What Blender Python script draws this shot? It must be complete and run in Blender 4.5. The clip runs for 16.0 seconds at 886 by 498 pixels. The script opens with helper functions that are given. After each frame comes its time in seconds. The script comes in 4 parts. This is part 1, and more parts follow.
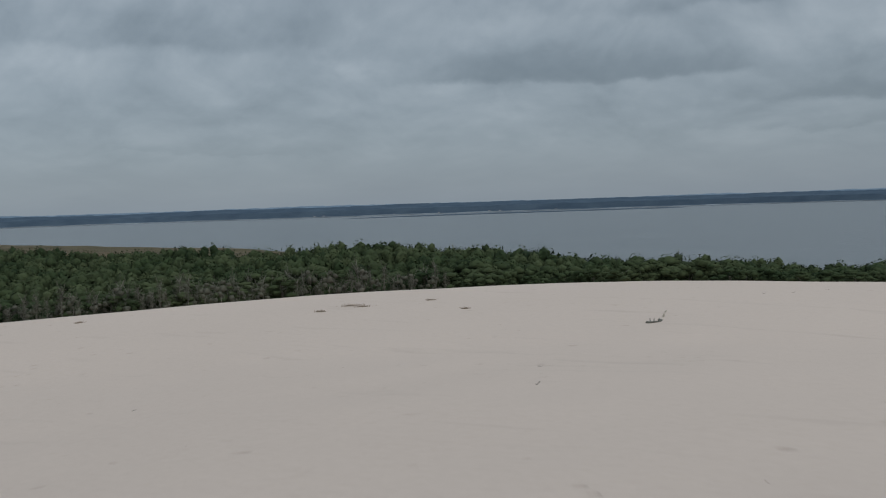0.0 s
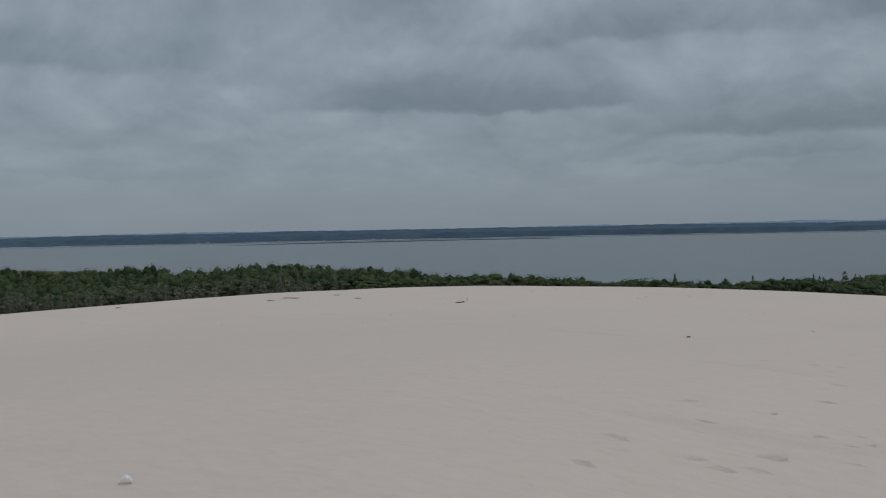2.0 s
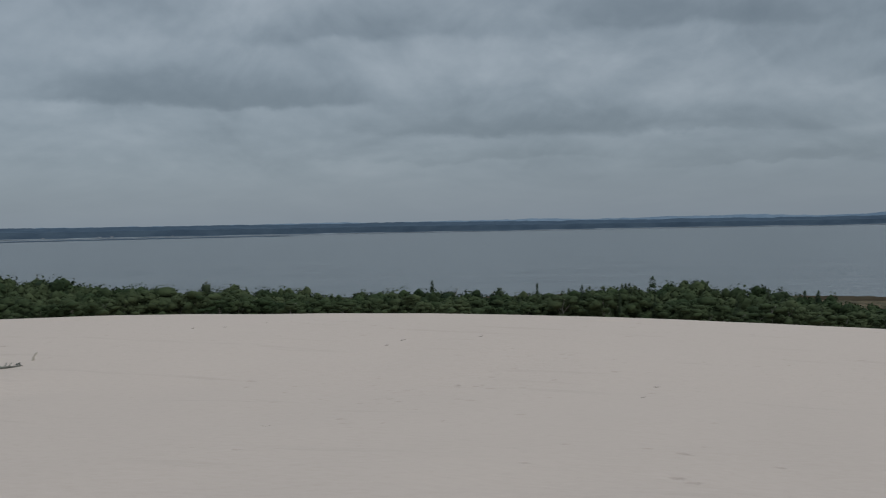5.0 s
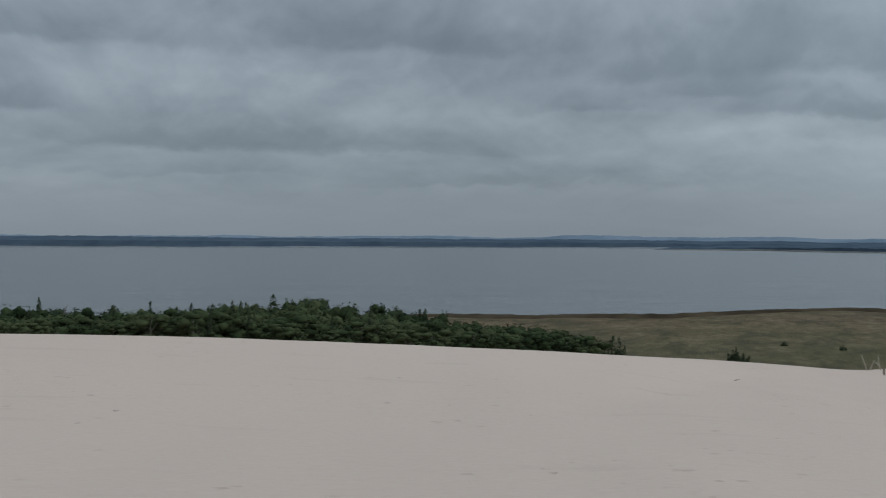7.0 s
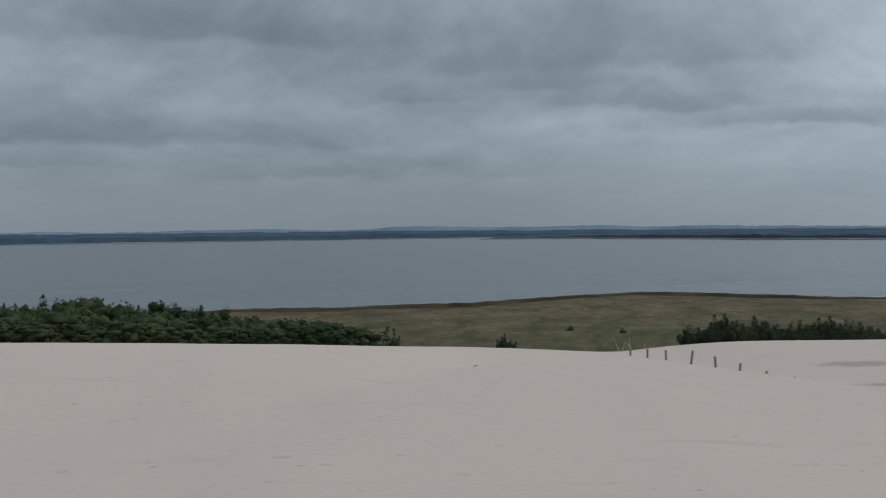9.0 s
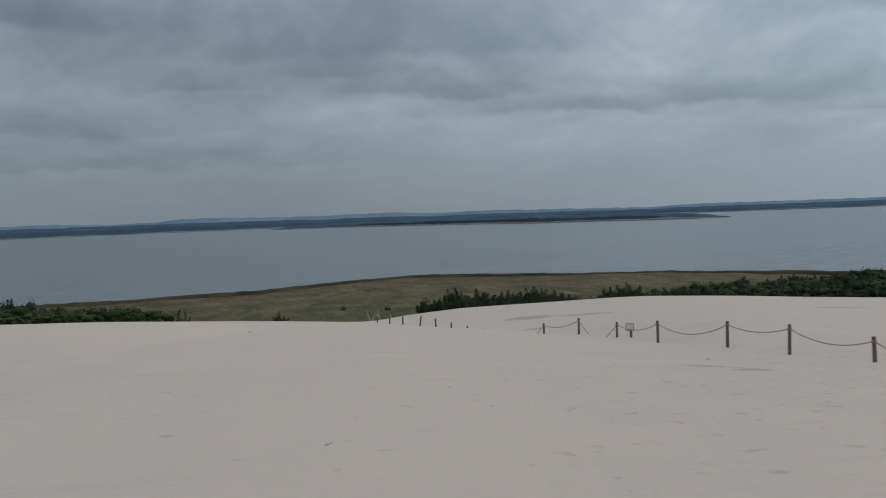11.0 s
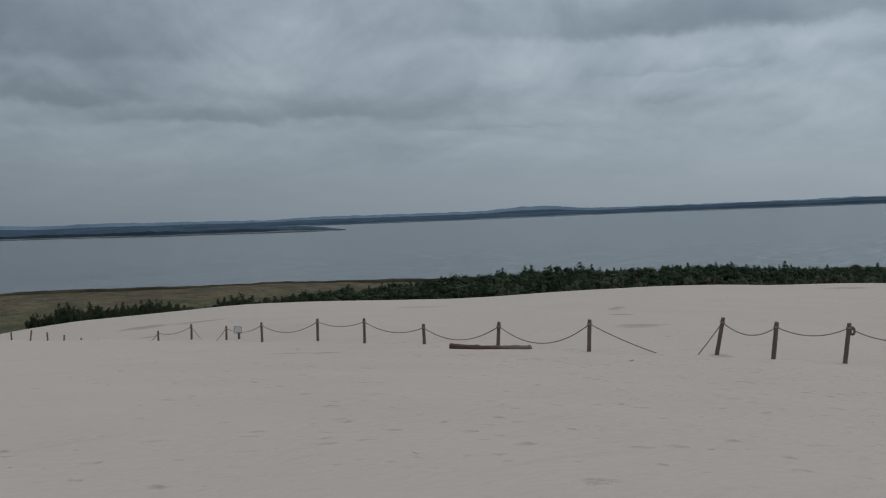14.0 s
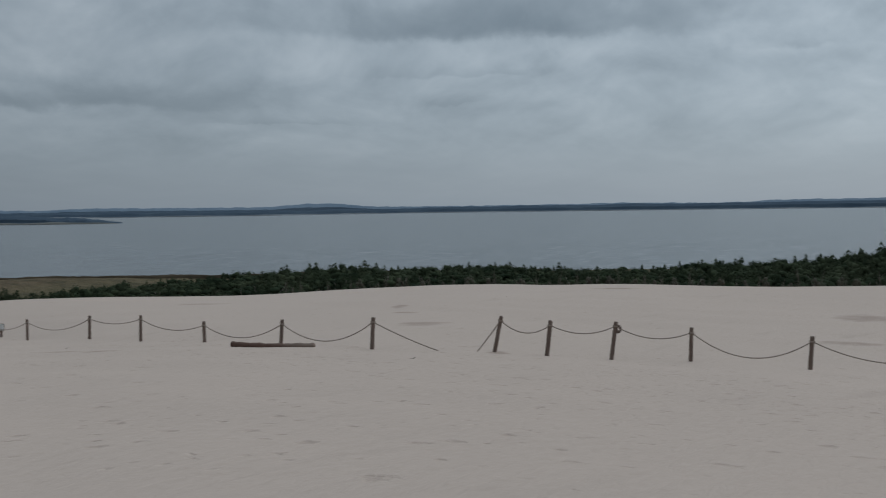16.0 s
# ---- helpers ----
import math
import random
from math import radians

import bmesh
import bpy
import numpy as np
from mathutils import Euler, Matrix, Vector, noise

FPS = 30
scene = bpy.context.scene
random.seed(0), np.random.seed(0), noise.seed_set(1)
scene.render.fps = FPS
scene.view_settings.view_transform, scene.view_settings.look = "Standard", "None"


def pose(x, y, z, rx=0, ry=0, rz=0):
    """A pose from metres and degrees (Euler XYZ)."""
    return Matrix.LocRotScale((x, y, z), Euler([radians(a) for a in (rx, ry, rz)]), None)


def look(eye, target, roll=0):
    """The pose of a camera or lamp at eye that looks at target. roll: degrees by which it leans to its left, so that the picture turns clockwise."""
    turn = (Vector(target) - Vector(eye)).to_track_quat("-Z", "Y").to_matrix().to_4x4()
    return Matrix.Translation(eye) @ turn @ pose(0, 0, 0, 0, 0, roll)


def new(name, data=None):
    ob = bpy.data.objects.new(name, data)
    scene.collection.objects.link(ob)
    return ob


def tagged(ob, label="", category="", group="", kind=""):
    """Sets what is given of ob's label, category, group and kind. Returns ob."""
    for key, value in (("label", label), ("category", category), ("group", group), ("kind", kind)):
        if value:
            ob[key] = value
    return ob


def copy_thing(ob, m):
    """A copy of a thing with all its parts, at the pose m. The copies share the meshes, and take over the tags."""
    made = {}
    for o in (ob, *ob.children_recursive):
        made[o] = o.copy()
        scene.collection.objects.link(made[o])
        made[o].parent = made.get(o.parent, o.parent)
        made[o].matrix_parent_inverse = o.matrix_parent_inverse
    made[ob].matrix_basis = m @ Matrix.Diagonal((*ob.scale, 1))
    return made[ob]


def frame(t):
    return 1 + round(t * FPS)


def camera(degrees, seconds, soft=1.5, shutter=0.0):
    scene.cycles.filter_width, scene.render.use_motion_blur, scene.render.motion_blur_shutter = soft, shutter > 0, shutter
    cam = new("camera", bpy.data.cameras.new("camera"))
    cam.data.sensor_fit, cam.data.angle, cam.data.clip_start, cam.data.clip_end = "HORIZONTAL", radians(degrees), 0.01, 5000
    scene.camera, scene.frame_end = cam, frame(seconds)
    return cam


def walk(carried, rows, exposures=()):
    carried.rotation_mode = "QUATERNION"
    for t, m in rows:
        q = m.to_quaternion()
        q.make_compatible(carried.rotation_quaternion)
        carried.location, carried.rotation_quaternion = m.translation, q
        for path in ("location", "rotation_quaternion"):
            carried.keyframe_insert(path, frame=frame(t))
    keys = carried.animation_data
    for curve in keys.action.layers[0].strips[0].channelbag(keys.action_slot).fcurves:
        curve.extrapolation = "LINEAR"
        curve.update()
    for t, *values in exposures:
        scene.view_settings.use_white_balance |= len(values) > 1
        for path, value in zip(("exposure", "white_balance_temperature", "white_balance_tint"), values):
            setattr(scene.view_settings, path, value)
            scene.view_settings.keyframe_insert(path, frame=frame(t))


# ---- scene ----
# The camera's rows: seconds, x, y, z, pitch, roll, heading (degrees to the right of +y).
PATH = [
    (0.00, -13.27, 17.07, 15.65, -2.40, -1.84, -38.34),
    (0.50, -6.78, 8.50, 15.90, -1.95, -1.78, -37.91),
    (1.00, 1.10, -1.88, 16.22, -1.43, -1.63, -37.25),
    (1.50, 9.36, -12.01, 16.05, -1.16, -1.38, -35.47),
    (2.00, 8.65, -13.20, 16.10, -0.97, -1.15, -31.80),
    (2.50, 1.42, -2.33, 16.11, -0.85, -1.26, -30.28),
    (3.00, -5.18, 8.93, 15.90, -1.19, -1.49, -29.09),
    (3.50, -10.52, 20.78, 15.71, -1.89, -2.09, -23.91),
    (3.70, -10.02, 21.68, 15.71, -1.92, -2.29, -22.66),
    (5.80, -4.77, 27.57, 15.19, -1.00, -0.05, -11.71),
    (6.00, -4.07, 27.67, 15.19, -0.95, -0.00, -9.61),
    (6.50, -1.61, 28.71, 15.12, -0.66, 0.08, -4.20),
    (7.00, 0.39, 28.20, 15.23, -0.48, 0.18, -0.36),
    (7.50, 1.66, 27.50, 15.31, 0.24, -0.15, 2.01),
    (8.00, 2.90, 27.88, 15.25, 1.87, -0.28, 5.54),
    (8.50, 4.62, 27.50, 15.28, 1.02, -0.53, 7.64),
    (9.00, 5.39, 26.94, 15.34, -0.98, -0.77, 9.09),
    (9.50, 7.67, 22.59, 15.72, -1.49, -1.51, 12.91),
    (9.70, 7.62, 20.59, 15.77, -1.69, -1.71, 14.61),
    (11.80, 0.15, 0.50, 16.00, -1.92, -3.05, 24.20),
    (12.00, 0.00, 0.00, 16.00, -2.01, -3.39, 25.52),
    (12.50, 0.00, 0.00, 16.00, -2.31, -3.68, 29.87),
    (13.00, 0.00, 0.00, 16.00, -2.37, -3.66, 34.52),
    (13.50, 0.00, 0.00, 16.00, -2.30, -2.95, 40.00),
    (14.00, 0.00, 0.00, 16.00, -2.02, -2.20, 41.95),
    (14.50, 0.00, 0.00, 16.00, -1.88, -1.29, 44.26),
    (15.00, 0.00, 0.00, 16.00, -2.08, -0.97, 46.61),
    (15.50, 0.00, 0.00, 16.00, -2.33, -0.91, 49.81),
    (16.00, 0.00, 0.00, 16.00, -2.45, -0.71, 54.01),
]
cam = camera(47.07, 16.0, soft=1.1, shutter=0.3)
walk(cam, [(t, pose(x, y, z, 90 + p, 0, -h) @ pose(0, 0, 0, 0, 0, r)) for t, x, y, z, p, r, h in PATH],
     exposures=[(0.0, 0.2, 6580, 10), (1.5, 0.03, 6510, 10), (3.5, 0.11, 6500, 10), (6.0, 0.12, 6530, 10), (9.5, 0.10, 6540, 10), (12.0, -0.05, 6520, 10), (16.0, -0.24, 6500, 10)])

EYE = 16.0          # height of the viewer above the lake
rng = np.random.default_rng(7)


def knots(*values):
    """A curve through pairs of numbers, bent softly."""
    a = np.array(values, float).reshape(-1, 2)
    fine = np.linspace(a[0, 0] - 12, a[-1, 0] + 12, 600)
    v = np.interp(fine, a[:, 0], a[:, 1])
    k = np.ones(7) / 7
    v = np.convolve(np.pad(v, 3, mode="edge"), k, "valid")
    return lambda x: np.interp(x, fine, v)


# ---- world, sun ----
def nd(tree, kind, x=0, y=0, **inputs):
    n = tree.nodes.new(kind)
    for key, v in inputs.items():
        n.inputs[key.replace("_", " ")].default_value = v
    return n


def mathn(tree, op, a, b=None, clamp=False):
    n = tree.nodes.new("ShaderNodeMath")
    n.operation, n.use_clamp = op, clamp
    for i, v in enumerate((a, b)):
        if v is None:
            continue
        if isinstance(v, (int, float)):
            n.inputs[i].default_value = v
        else:
            tree.links.new(v, n.inputs[i])
    return n.outputs[0]


def rampn(tree, fac, *stops):
    n = tree.nodes.new("ShaderNodeValToRGB")
    e = n.color_ramp.elements
    while len(e) < len(stops):
        e.new(0.5)
    for el, (p, c) in zip(e, stops):
        el.position, el.color = p, (*c, 1) if len(c) == 3 else c
    tree.links.new(fac, n.inputs[0])
    return n.outputs[0]


def mixn(tree, fac, a, b, blend="MIX"):
    n = tree.nodes.new("ShaderNodeMix")
    n.data_type, n.blend_type = "RGBA", blend
    for sock, v in ((n.inputs[0], fac), (n.inputs[6], a), (n.inputs[7], b)):
        if isinstance(v, (int, float)):
            sock.default_value = v
        elif isinstance(v, tuple):
            sock.default_value = (*v, 1)
        else:
            tree.links.new(v, sock)
    return n.outputs[2]


def noisen(tree, vector, scale, detail=4.0, rough=0.5, distortion=0.0):
    n = nd(tree, "ShaderNodeTexNoise", Scale=scale, Detail=detail, Roughness=rough, Distortion=distortion)
    if vector is not None:
        tree.links.new(vector, n.inputs["Vector"])
    return n.outputs["Fac"]


def mapn(tree, vector, scale=(1, 1, 1), loc=(0, 0, 0), rot=(0, 0, 0)):
    n = tree.nodes.new("ShaderNodeMapping")
    n.inputs["Location"].default_value, n.inputs["Scale"].default_value, n.inputs["Rotation"].default_value = loc, scale, rot
    tree.links.new(vector, n.inputs["Vector"])
    return n.outputs[0]


SUN_UP, SUN_TURN = 42.0, 105.0      # the veiled sun: height, and bearing to the right of +y
sun_way = Vector((math.sin(radians(SUN_TURN)) * math.cos(radians(SUN_UP)), math.cos(radians(SUN_TURN)) * math.cos(radians(SUN_UP)), math.sin(radians(SUN_UP))))
world = bpy.data.worlds.new("overcast_sky")
scene.world = world
world.use_nodes = True
wt = world.node_tree
wt.nodes.clear()
sky = wt.nodes.new("ShaderNodeTexSky")
sky.sky_type, sky.sun_disc = "NISHITA", False
sky.sun_elevation, sky.sun_rotation = radians(SUN_UP), radians(SUN_TURN)
way = wt.nodes.new("ShaderNodeTexCoord").outputs["Generated"]
sep = wt.nodes.new("ShaderNodeSeparateXYZ")
wt.links.new(way, sep.inputs[0])
up = mathn(wt, "MAXIMUM", sep.outputs[2], 0.0)


round_xy = wt.nodes.new("ShaderNodeVectorMath")
round_xy.operation = "NORMALIZE"
level = wt.nodes.new("ShaderNodeCombineXYZ")
wt.links.new(sep.outputs[0], level.inputs[0])
wt.links.new(sep.outputs[1], level.inputs[1])
wt.links.new(level.outputs[0], round_xy.inputs[0])
ring = wt.nodes.new("ShaderNodeSeparateXYZ")
wt.links.new(round_xy.outputs[0], ring.inputs[0])
height = mathn(wt, "LOGARITHM", mathn(wt, "ADD", up, 0.06), 2.718)


def deck_layer(wide, tall, loc, detail, rough, distortion=0.0):
    """Noise on the cloud deck: long flat banks that grow thinner towards the horizon."""
    c = wt.nodes.new("ShaderNodeCombineXYZ")
    wt.links.new(mathn(wt, "MULTIPLY", ring.outputs[0], wide), c.inputs[0])
    wt.links.new(mathn(wt, "MULTIPLY", ring.outputs[1], wide), c.inputs[1])
    wt.links.new(mathn(wt, "MULTIPLY", height, tall), c.inputs[2])
    return noisen(wt, mapn(wt, c.outputs[0], (1, 1, 1), loc), 1.0, detail, rough, distortion)


big = deck_layer(5.2, 1.7, (3.1, 7.7, 0.4), 6.0, 0.50, 0.3)
lit = deck_layer(5.2, 1.7, (3.1, 7.7, 0.33), 6.0, 0.50, 0.3)      # the same banks a little lower: their lit upper sides
small = deck_layer(13.0, 3.8, (1.3, 2.2, 4), 6.0, 0.54, 0.5)
relief = mathn(wt, "MULTIPLY", mathn(wt, "SUBTRACT", lit, big), 0.55)
turn = mathn(wt, "MULTIPLY", mathn(wt, "ARCTAN2", sep.outputs[0], sep.outputs[1]), 57.2958)
rise = mathn(wt, "MULTIPLY", mathn(wt, "ARCSINE", sep.outputs[2]), 57.2958)
ragged = deck_layer(12.0, 3.0, (8.0, 1.0, 2.0), 5.0, 0.56)
ragged_too = deck_layer(10.0, 3.0, (2.0, 9.0, 5.0), 5.0, 0.56)
turn = mathn(wt, "ADD", turn, mathn(wt, "MULTIPLY", mathn(wt, "SUBTRACT", ragged_too, 0.5), 8.0))
rise = mathn(wt, "ADD", rise, mathn(wt, "MULTIPLY", mathn(wt, "SUBTRACT", ragged, 0.5), 2.3))
# the larger banks of cloud: bearing, height of the underside above the horizon, half width, height (degrees), depth of the shade
BANKS = ((-26.5, 6.7, 6.5, 1.8, 1.0), (-36.5, 6.8, 5.5, 1.8, 0.9), (-53, 8.9, 8, 2.4, 0.65), (-51, 3.2, 7, 0.7, 0.4), (-13, 5.1, 7.5, 1.9, 1.2), (-16, 3.5, 9, 0.8, 0.5), (-21, 10.3, 8, 1.6, 0.55), (1.5, 3.1, 7, 0.8, 0.7),
         (-4, 4.8, 6, 1.0, 0.6), (7.5, 7.1, 4, 1.2, 0.5), (15, 7.7, 4, 1.5, 0.6), (22, 6.5, 6, 1.5, 0.8), (19, 8.9, 11, 3.0, 0.8), (28, 5.5, 8, 1.5, 0.7), (9, 3.3, 5, 0.8, 0.5), (56.5, 9.4, 11, 2.4, 1.3),
         (36, 5.4, 8, 1.4, 0.5), (45, 4.6, 4, 0.4, 0.35), (54.3, 5.6, 1.6, 0.5, 0.35), (73.3, 8.0, 2.8, 0.8, 0.45), (55, 7.2, 4.5, 0.7, 0.35), (-3, 10.5, 9, 2.0, 0.6))
# thin bright places in the cover: bearing, height, half width, half height, strength
GAPS = ((-43.6, 7.6, 1.0, 0.5, 0.9), (-35.5, 6.0, 4, 0.6, 0.4), (-28.5, 12.7, 3.5, 2.0, 0.9), (-59, 7.9, 4, 0.8, 0.6), (-8.8, 6.6, 4, 1.0, 0.4), (-0.8, 7.2, 6, 1.0, 0.8), (14.8, 5.2, 5, 1.0, 0.7), (-12.4, 8.8, 5, 1.3, 0.5),
        (34, 10.1, 5, 1.8, 0.8), (61, 8.6, 7, 0.8, 0.6), (67, 5.5, 11, 2.2, 0.4), (45, 8.0, 5, 1.0, 0.4))


def squared(a):
    return mathn(wt, "MULTIPLY", a, a)


def bank_parts(b, e, wide, tall):
    return mathn(wt, "MULTIPLY", mathn(wt, "SUBTRACT", turn, float(b)), 1.0 / wide), mathn(wt, "MULTIPLY", mathn(wt, "SUBTRACT", rise, float(e)), 1.0 / tall)


def bell(a, strength):
    return mathn(wt, "MULTIPLY", mathn(wt, "POWER", 2.718, mathn(wt, "MULTIPLY", a, -1.0)), strength)


banks = 0.0
for b_, e_, wb_, we_, amp_ in BANKS:
    p_, q_ = bank_parts(b_, e_, wb_, we_)
    base_ = wt.nodes.new("ShaderNodeMapRange")
    base_.interpolation_type = "SMOOTHSTEP"
    base_.inputs["From Min"].default_value, base_.inputs["From Max"].default_value = -0.16, 0.14
    wt.links.new(q_, base_.inputs["Value"])
    fade_ = mathn(wt, "ADD", squared(p_), squared(mathn(wt, "MULTIPLY", mathn(wt, "MAXIMUM", q_, 0.0), 1.1)))
    banks = mathn(wt, "ADD", mathn(wt, "MULTIPLY", base_.outputs[0], bell(fade_, -0.112 * amp_)), banks)
for b_, e_, wb_, we_, amp_ in GAPS:
    p_, q_ = bank_parts(b_, e_, wb_, we_)
    banks = mathn(wt, "ADD", bell(mathn(wt, "ADD", squared(p_), squared(q_)), 0.074 * amp_), banks)
loose = mathn(wt, "ADD", mathn(wt, "ADD", mathn(wt, "MULTIPLY", big, 0.26), mathn(wt, "MULTIPLY", small, 0.17)), 0.312)
cover = mathn(wt, "ADD", mathn(wt, "ADD", loose, relief), banks)
cloud = rampn(wt, cover, (0.34, (0.148, 0.190, 0.230)), (0.45, (0.205, 0.254, 0.300)), (0.52, (0.271, 0.328, 0.381)), (0.64, (0.394, 0.456, 0.514)))
veil = rampn(wt, up, (0.0, (0.94, 0.94, 0.94)), (0.035, (0.80, 0.80, 0.80)), (0.065, (0.36, 0.36, 0.36)), (0.11, (0.08, 0.08, 0.08)), (0.17, (0.0, 0.0, 0.0)))
low = mixn(wt, veil, cloud, (0.226, 0.277, 0.332))
bright = wt.nodes.new("ShaderNodeVectorMath")
bright.operation = "DOT_PRODUCT"
wt.links.new(way, bright.inputs[0])
bright.inputs[1].default_value = sun_way
glow = rampn(wt, mathn(wt, "ADD", mathn(wt, "MULTIPLY", bright.outputs["Value"], 0.5), 0.5), (0.15, (0.415, 0.415, 0.415)), (0.30, (0.395, 0.395, 0.395)), (0.48, (0.38, 0.38, 0.38)), (0.85, (0.71, 0.705, 0.695)), (1.0, (0.95, 0.93, 0.9)))
low = mixn(wt, 1.0, low, glow, "MULTIPLY")
thick = mixn(wt, 1.0, low, rampn(wt, up, (0.0, (0.5, 0.5, 0.5)), (0.25, (0.5, 0.5, 0.5)), (0.75, (1.0, 1.0, 1.0))), "MULTIPLY")
dim = wt.nodes.new("ShaderNodeVectorMath")
dim.operation = "SCALE"
dim.inputs["Scale"].default_value = 0.03
wt.links.new(sky.outputs[0], dim.inputs[0])
dome = mixn(wt, 0.94, dim.outputs[0], thick)
bg = nd(wt, "ShaderNodeBackground", Strength=4.03)
wt.links.new(dome, bg.inputs[0])
wt.links.new(bg.outputs[0], wt.nodes.new("ShaderNodeOutputWorld").inputs[0])

sun = new("sun", bpy.data.lights.new("sun", "SUN"))
sun.data.energy, sun.data.angle, sun.data.color = 0.5, radians(30), (1.0, 0.96, 0.92)
sun.matrix_world = look(sun_way * 300, (0, 0, 0))


# ---- materials ----
def material(name, rough=0.9, metal=0.0, spec=0.3):
    m = bpy.data.materials.new(name)
    m.use_nodes = True
    t = m.node_tree
    b = t.nodes["Principled BSDF"]
    b.inputs["Roughness"].default_value, b.inputs["Metallic"].default_value = rough, metal
    b.inputs["Specular IOR Level"].default_value = spec
    return m, t, b, t.nodes.new("ShaderNodeTexCoord").outputs["Object"]


def bumpn(t, b, height, strength, distance):
    n = nd(t, "ShaderNodeBump", Strength=strength, Distance=distance)
    t.links.new(height, n.inputs["Height"])
    t.links.new(n.outputs[0], b.inputs["Normal"])
    return n


DAMP = ((39.0, 29.6, 2.2, 1.9, 53), (44.9, 35.3, 1.2, 1.6, 52), (55.5, 13.2, 2.4, 4.0, 77), (43.4, 10.8, 2.4, 1.2, 76), (74.3, 36.7, 3.2, 1.8, 64), (39.6, 83.6, 4.8, 2.2, 63), (42.2, 78.4, 5.5, 1.1, 65), (36.2, 75.5, 3.0, 0.7, 60), (23.8, 36.0, 3.4, 0.5, 84), (23.6, 33.2, 1.6, 0.8, 80), (50.2, 39.9, 0.9, 2.6, 52), (30.3, 19.6, 0.7, 1.5, 57), (52.1, 60.6, 3.0, 1.4, 41))


def sand_material():
    m, t, b, o = material("pale_sand", 0.95, spec=0.1)
    broad = noisen(t, o, 0.06, 4, 0.55)
    patch = noisen(t, mapn(t, o, (0.35, 1.8, 1), rot=(0, 0, 0.35)), 0.42, 6, 0.6, 0.4)
    grain = noisen(t, o, 42.0, 3, 0.7)
    base = mixn(t, broad, (0.446, 0.357, 0.301), (0.488, 0.392, 0.331))
    mottle = noisen(t, mapn(t, o, (1.0, 1.7, 1), rot=(0, 0, -0.2)), 3.6, 5, 0.62, 0.5)
    base = mixn(t, rampn(t, mottle, (0.32, (0.30, 0.30, 0.30)), (0.50, (0, 0, 0))), base, (0.405, 0.318, 0.262))
    base = mixn(t, rampn(t, mottle, (0.54, (0, 0, 0)), (0.72, (0.25, 0.25, 0.25))), base, (0.535, 0.436, 0.368))
    stain = rampn(t, patch, (0.60, (0, 0, 0)), (0.74, (1, 1, 1)))
    base = mixn(t, mathn(t, "MULTIPLY", stain, 0.32), base, (0.34, 0.270, 0.225))
    base = mixn(t, mathn(t, "MULTIPLY", grain, 0.22), base, (0.57, 0.470, 0.405))
    # scattered footprints and wind scoops, thicker in some places than in others, shade painted in
    bent = nd(t, "ShaderNodeTexNoise", Scale=1.6, Detail=3.0)
    t.links.new(o, bent.inputs["Vector"])
    shift = t.nodes.new("ShaderNodeVectorMath")
    shift.operation = "MULTIPLY_ADD"
    t.links.new(bent.outputs["Color"], shift.inputs[0])
    shift.inputs[1].default_value = (0.7, 0.7, 0.0)
    t.links.new(o, shift.inputs[2])
    warped = mapn(t, shift.outputs[0], (1.25, 1.25, 1), rot=(0, 0, 0.55))
    vor = nd(t, "ShaderNodeTexVoronoi", Scale=1.7, Randomness=1.0)
    t.links.new(warped, vor.inputs["Vector"])
    sepc = t.nodes.new("ShaderNodeSeparateColor")
    t.links.new(vor.outputs["Color"], sepc.inputs[0])
    trodden = noisen(t, o, 0.10, 3, 0.5)
    place = t.nodes.new("ShaderNodeSeparateXYZ")
    t.links.new(o, place.inputs[0])
    east = mathn(t, "SUBTRACT", mathn(t, "MULTIPLY", place.outputs[0], 0.05), mathn(t, "MULTIPLY", place.outputs[1], 0.013), clamp=True)     # more trodden on the side of the fence
    inside = mathn(t, "MULTIPLY", mathn(t, "SUBTRACT", mathn(t, "ADD", 28.5, mathn(t, "MULTIPLY", trodden, 8.0)), place.outputs[0]), 0.2, clamp=True)      # hardly trodden beyond the fence
    east = mathn(t, "MULTIPLY", mathn(t, "MULTIPLY", east, inside), mathn(t, "MULTIPLY", mathn(t, "ADD", place.outputs[1], 8.0), 0.1, clamp=True))
    walked = mathn(t, "ADD", mathn(t, "MULTIPLY", trodden, 0.9), mathn(t, "MULTIPLY", east, 0.70))
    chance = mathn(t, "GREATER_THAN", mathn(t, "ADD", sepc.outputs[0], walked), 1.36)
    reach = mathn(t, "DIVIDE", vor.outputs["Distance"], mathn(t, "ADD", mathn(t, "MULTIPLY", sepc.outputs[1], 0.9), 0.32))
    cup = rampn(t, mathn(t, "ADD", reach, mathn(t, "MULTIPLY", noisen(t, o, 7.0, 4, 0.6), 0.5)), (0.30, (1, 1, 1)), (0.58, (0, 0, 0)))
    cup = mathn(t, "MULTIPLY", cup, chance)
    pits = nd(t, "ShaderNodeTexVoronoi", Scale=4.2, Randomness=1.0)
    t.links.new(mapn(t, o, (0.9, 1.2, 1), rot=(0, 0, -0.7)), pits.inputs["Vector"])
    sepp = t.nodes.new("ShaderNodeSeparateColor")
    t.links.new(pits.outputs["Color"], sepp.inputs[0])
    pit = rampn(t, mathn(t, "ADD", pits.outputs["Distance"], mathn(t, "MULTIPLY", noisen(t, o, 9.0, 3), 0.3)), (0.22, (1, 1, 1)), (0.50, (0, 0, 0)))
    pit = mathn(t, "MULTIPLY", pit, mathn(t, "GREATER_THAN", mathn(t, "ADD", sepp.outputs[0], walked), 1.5))
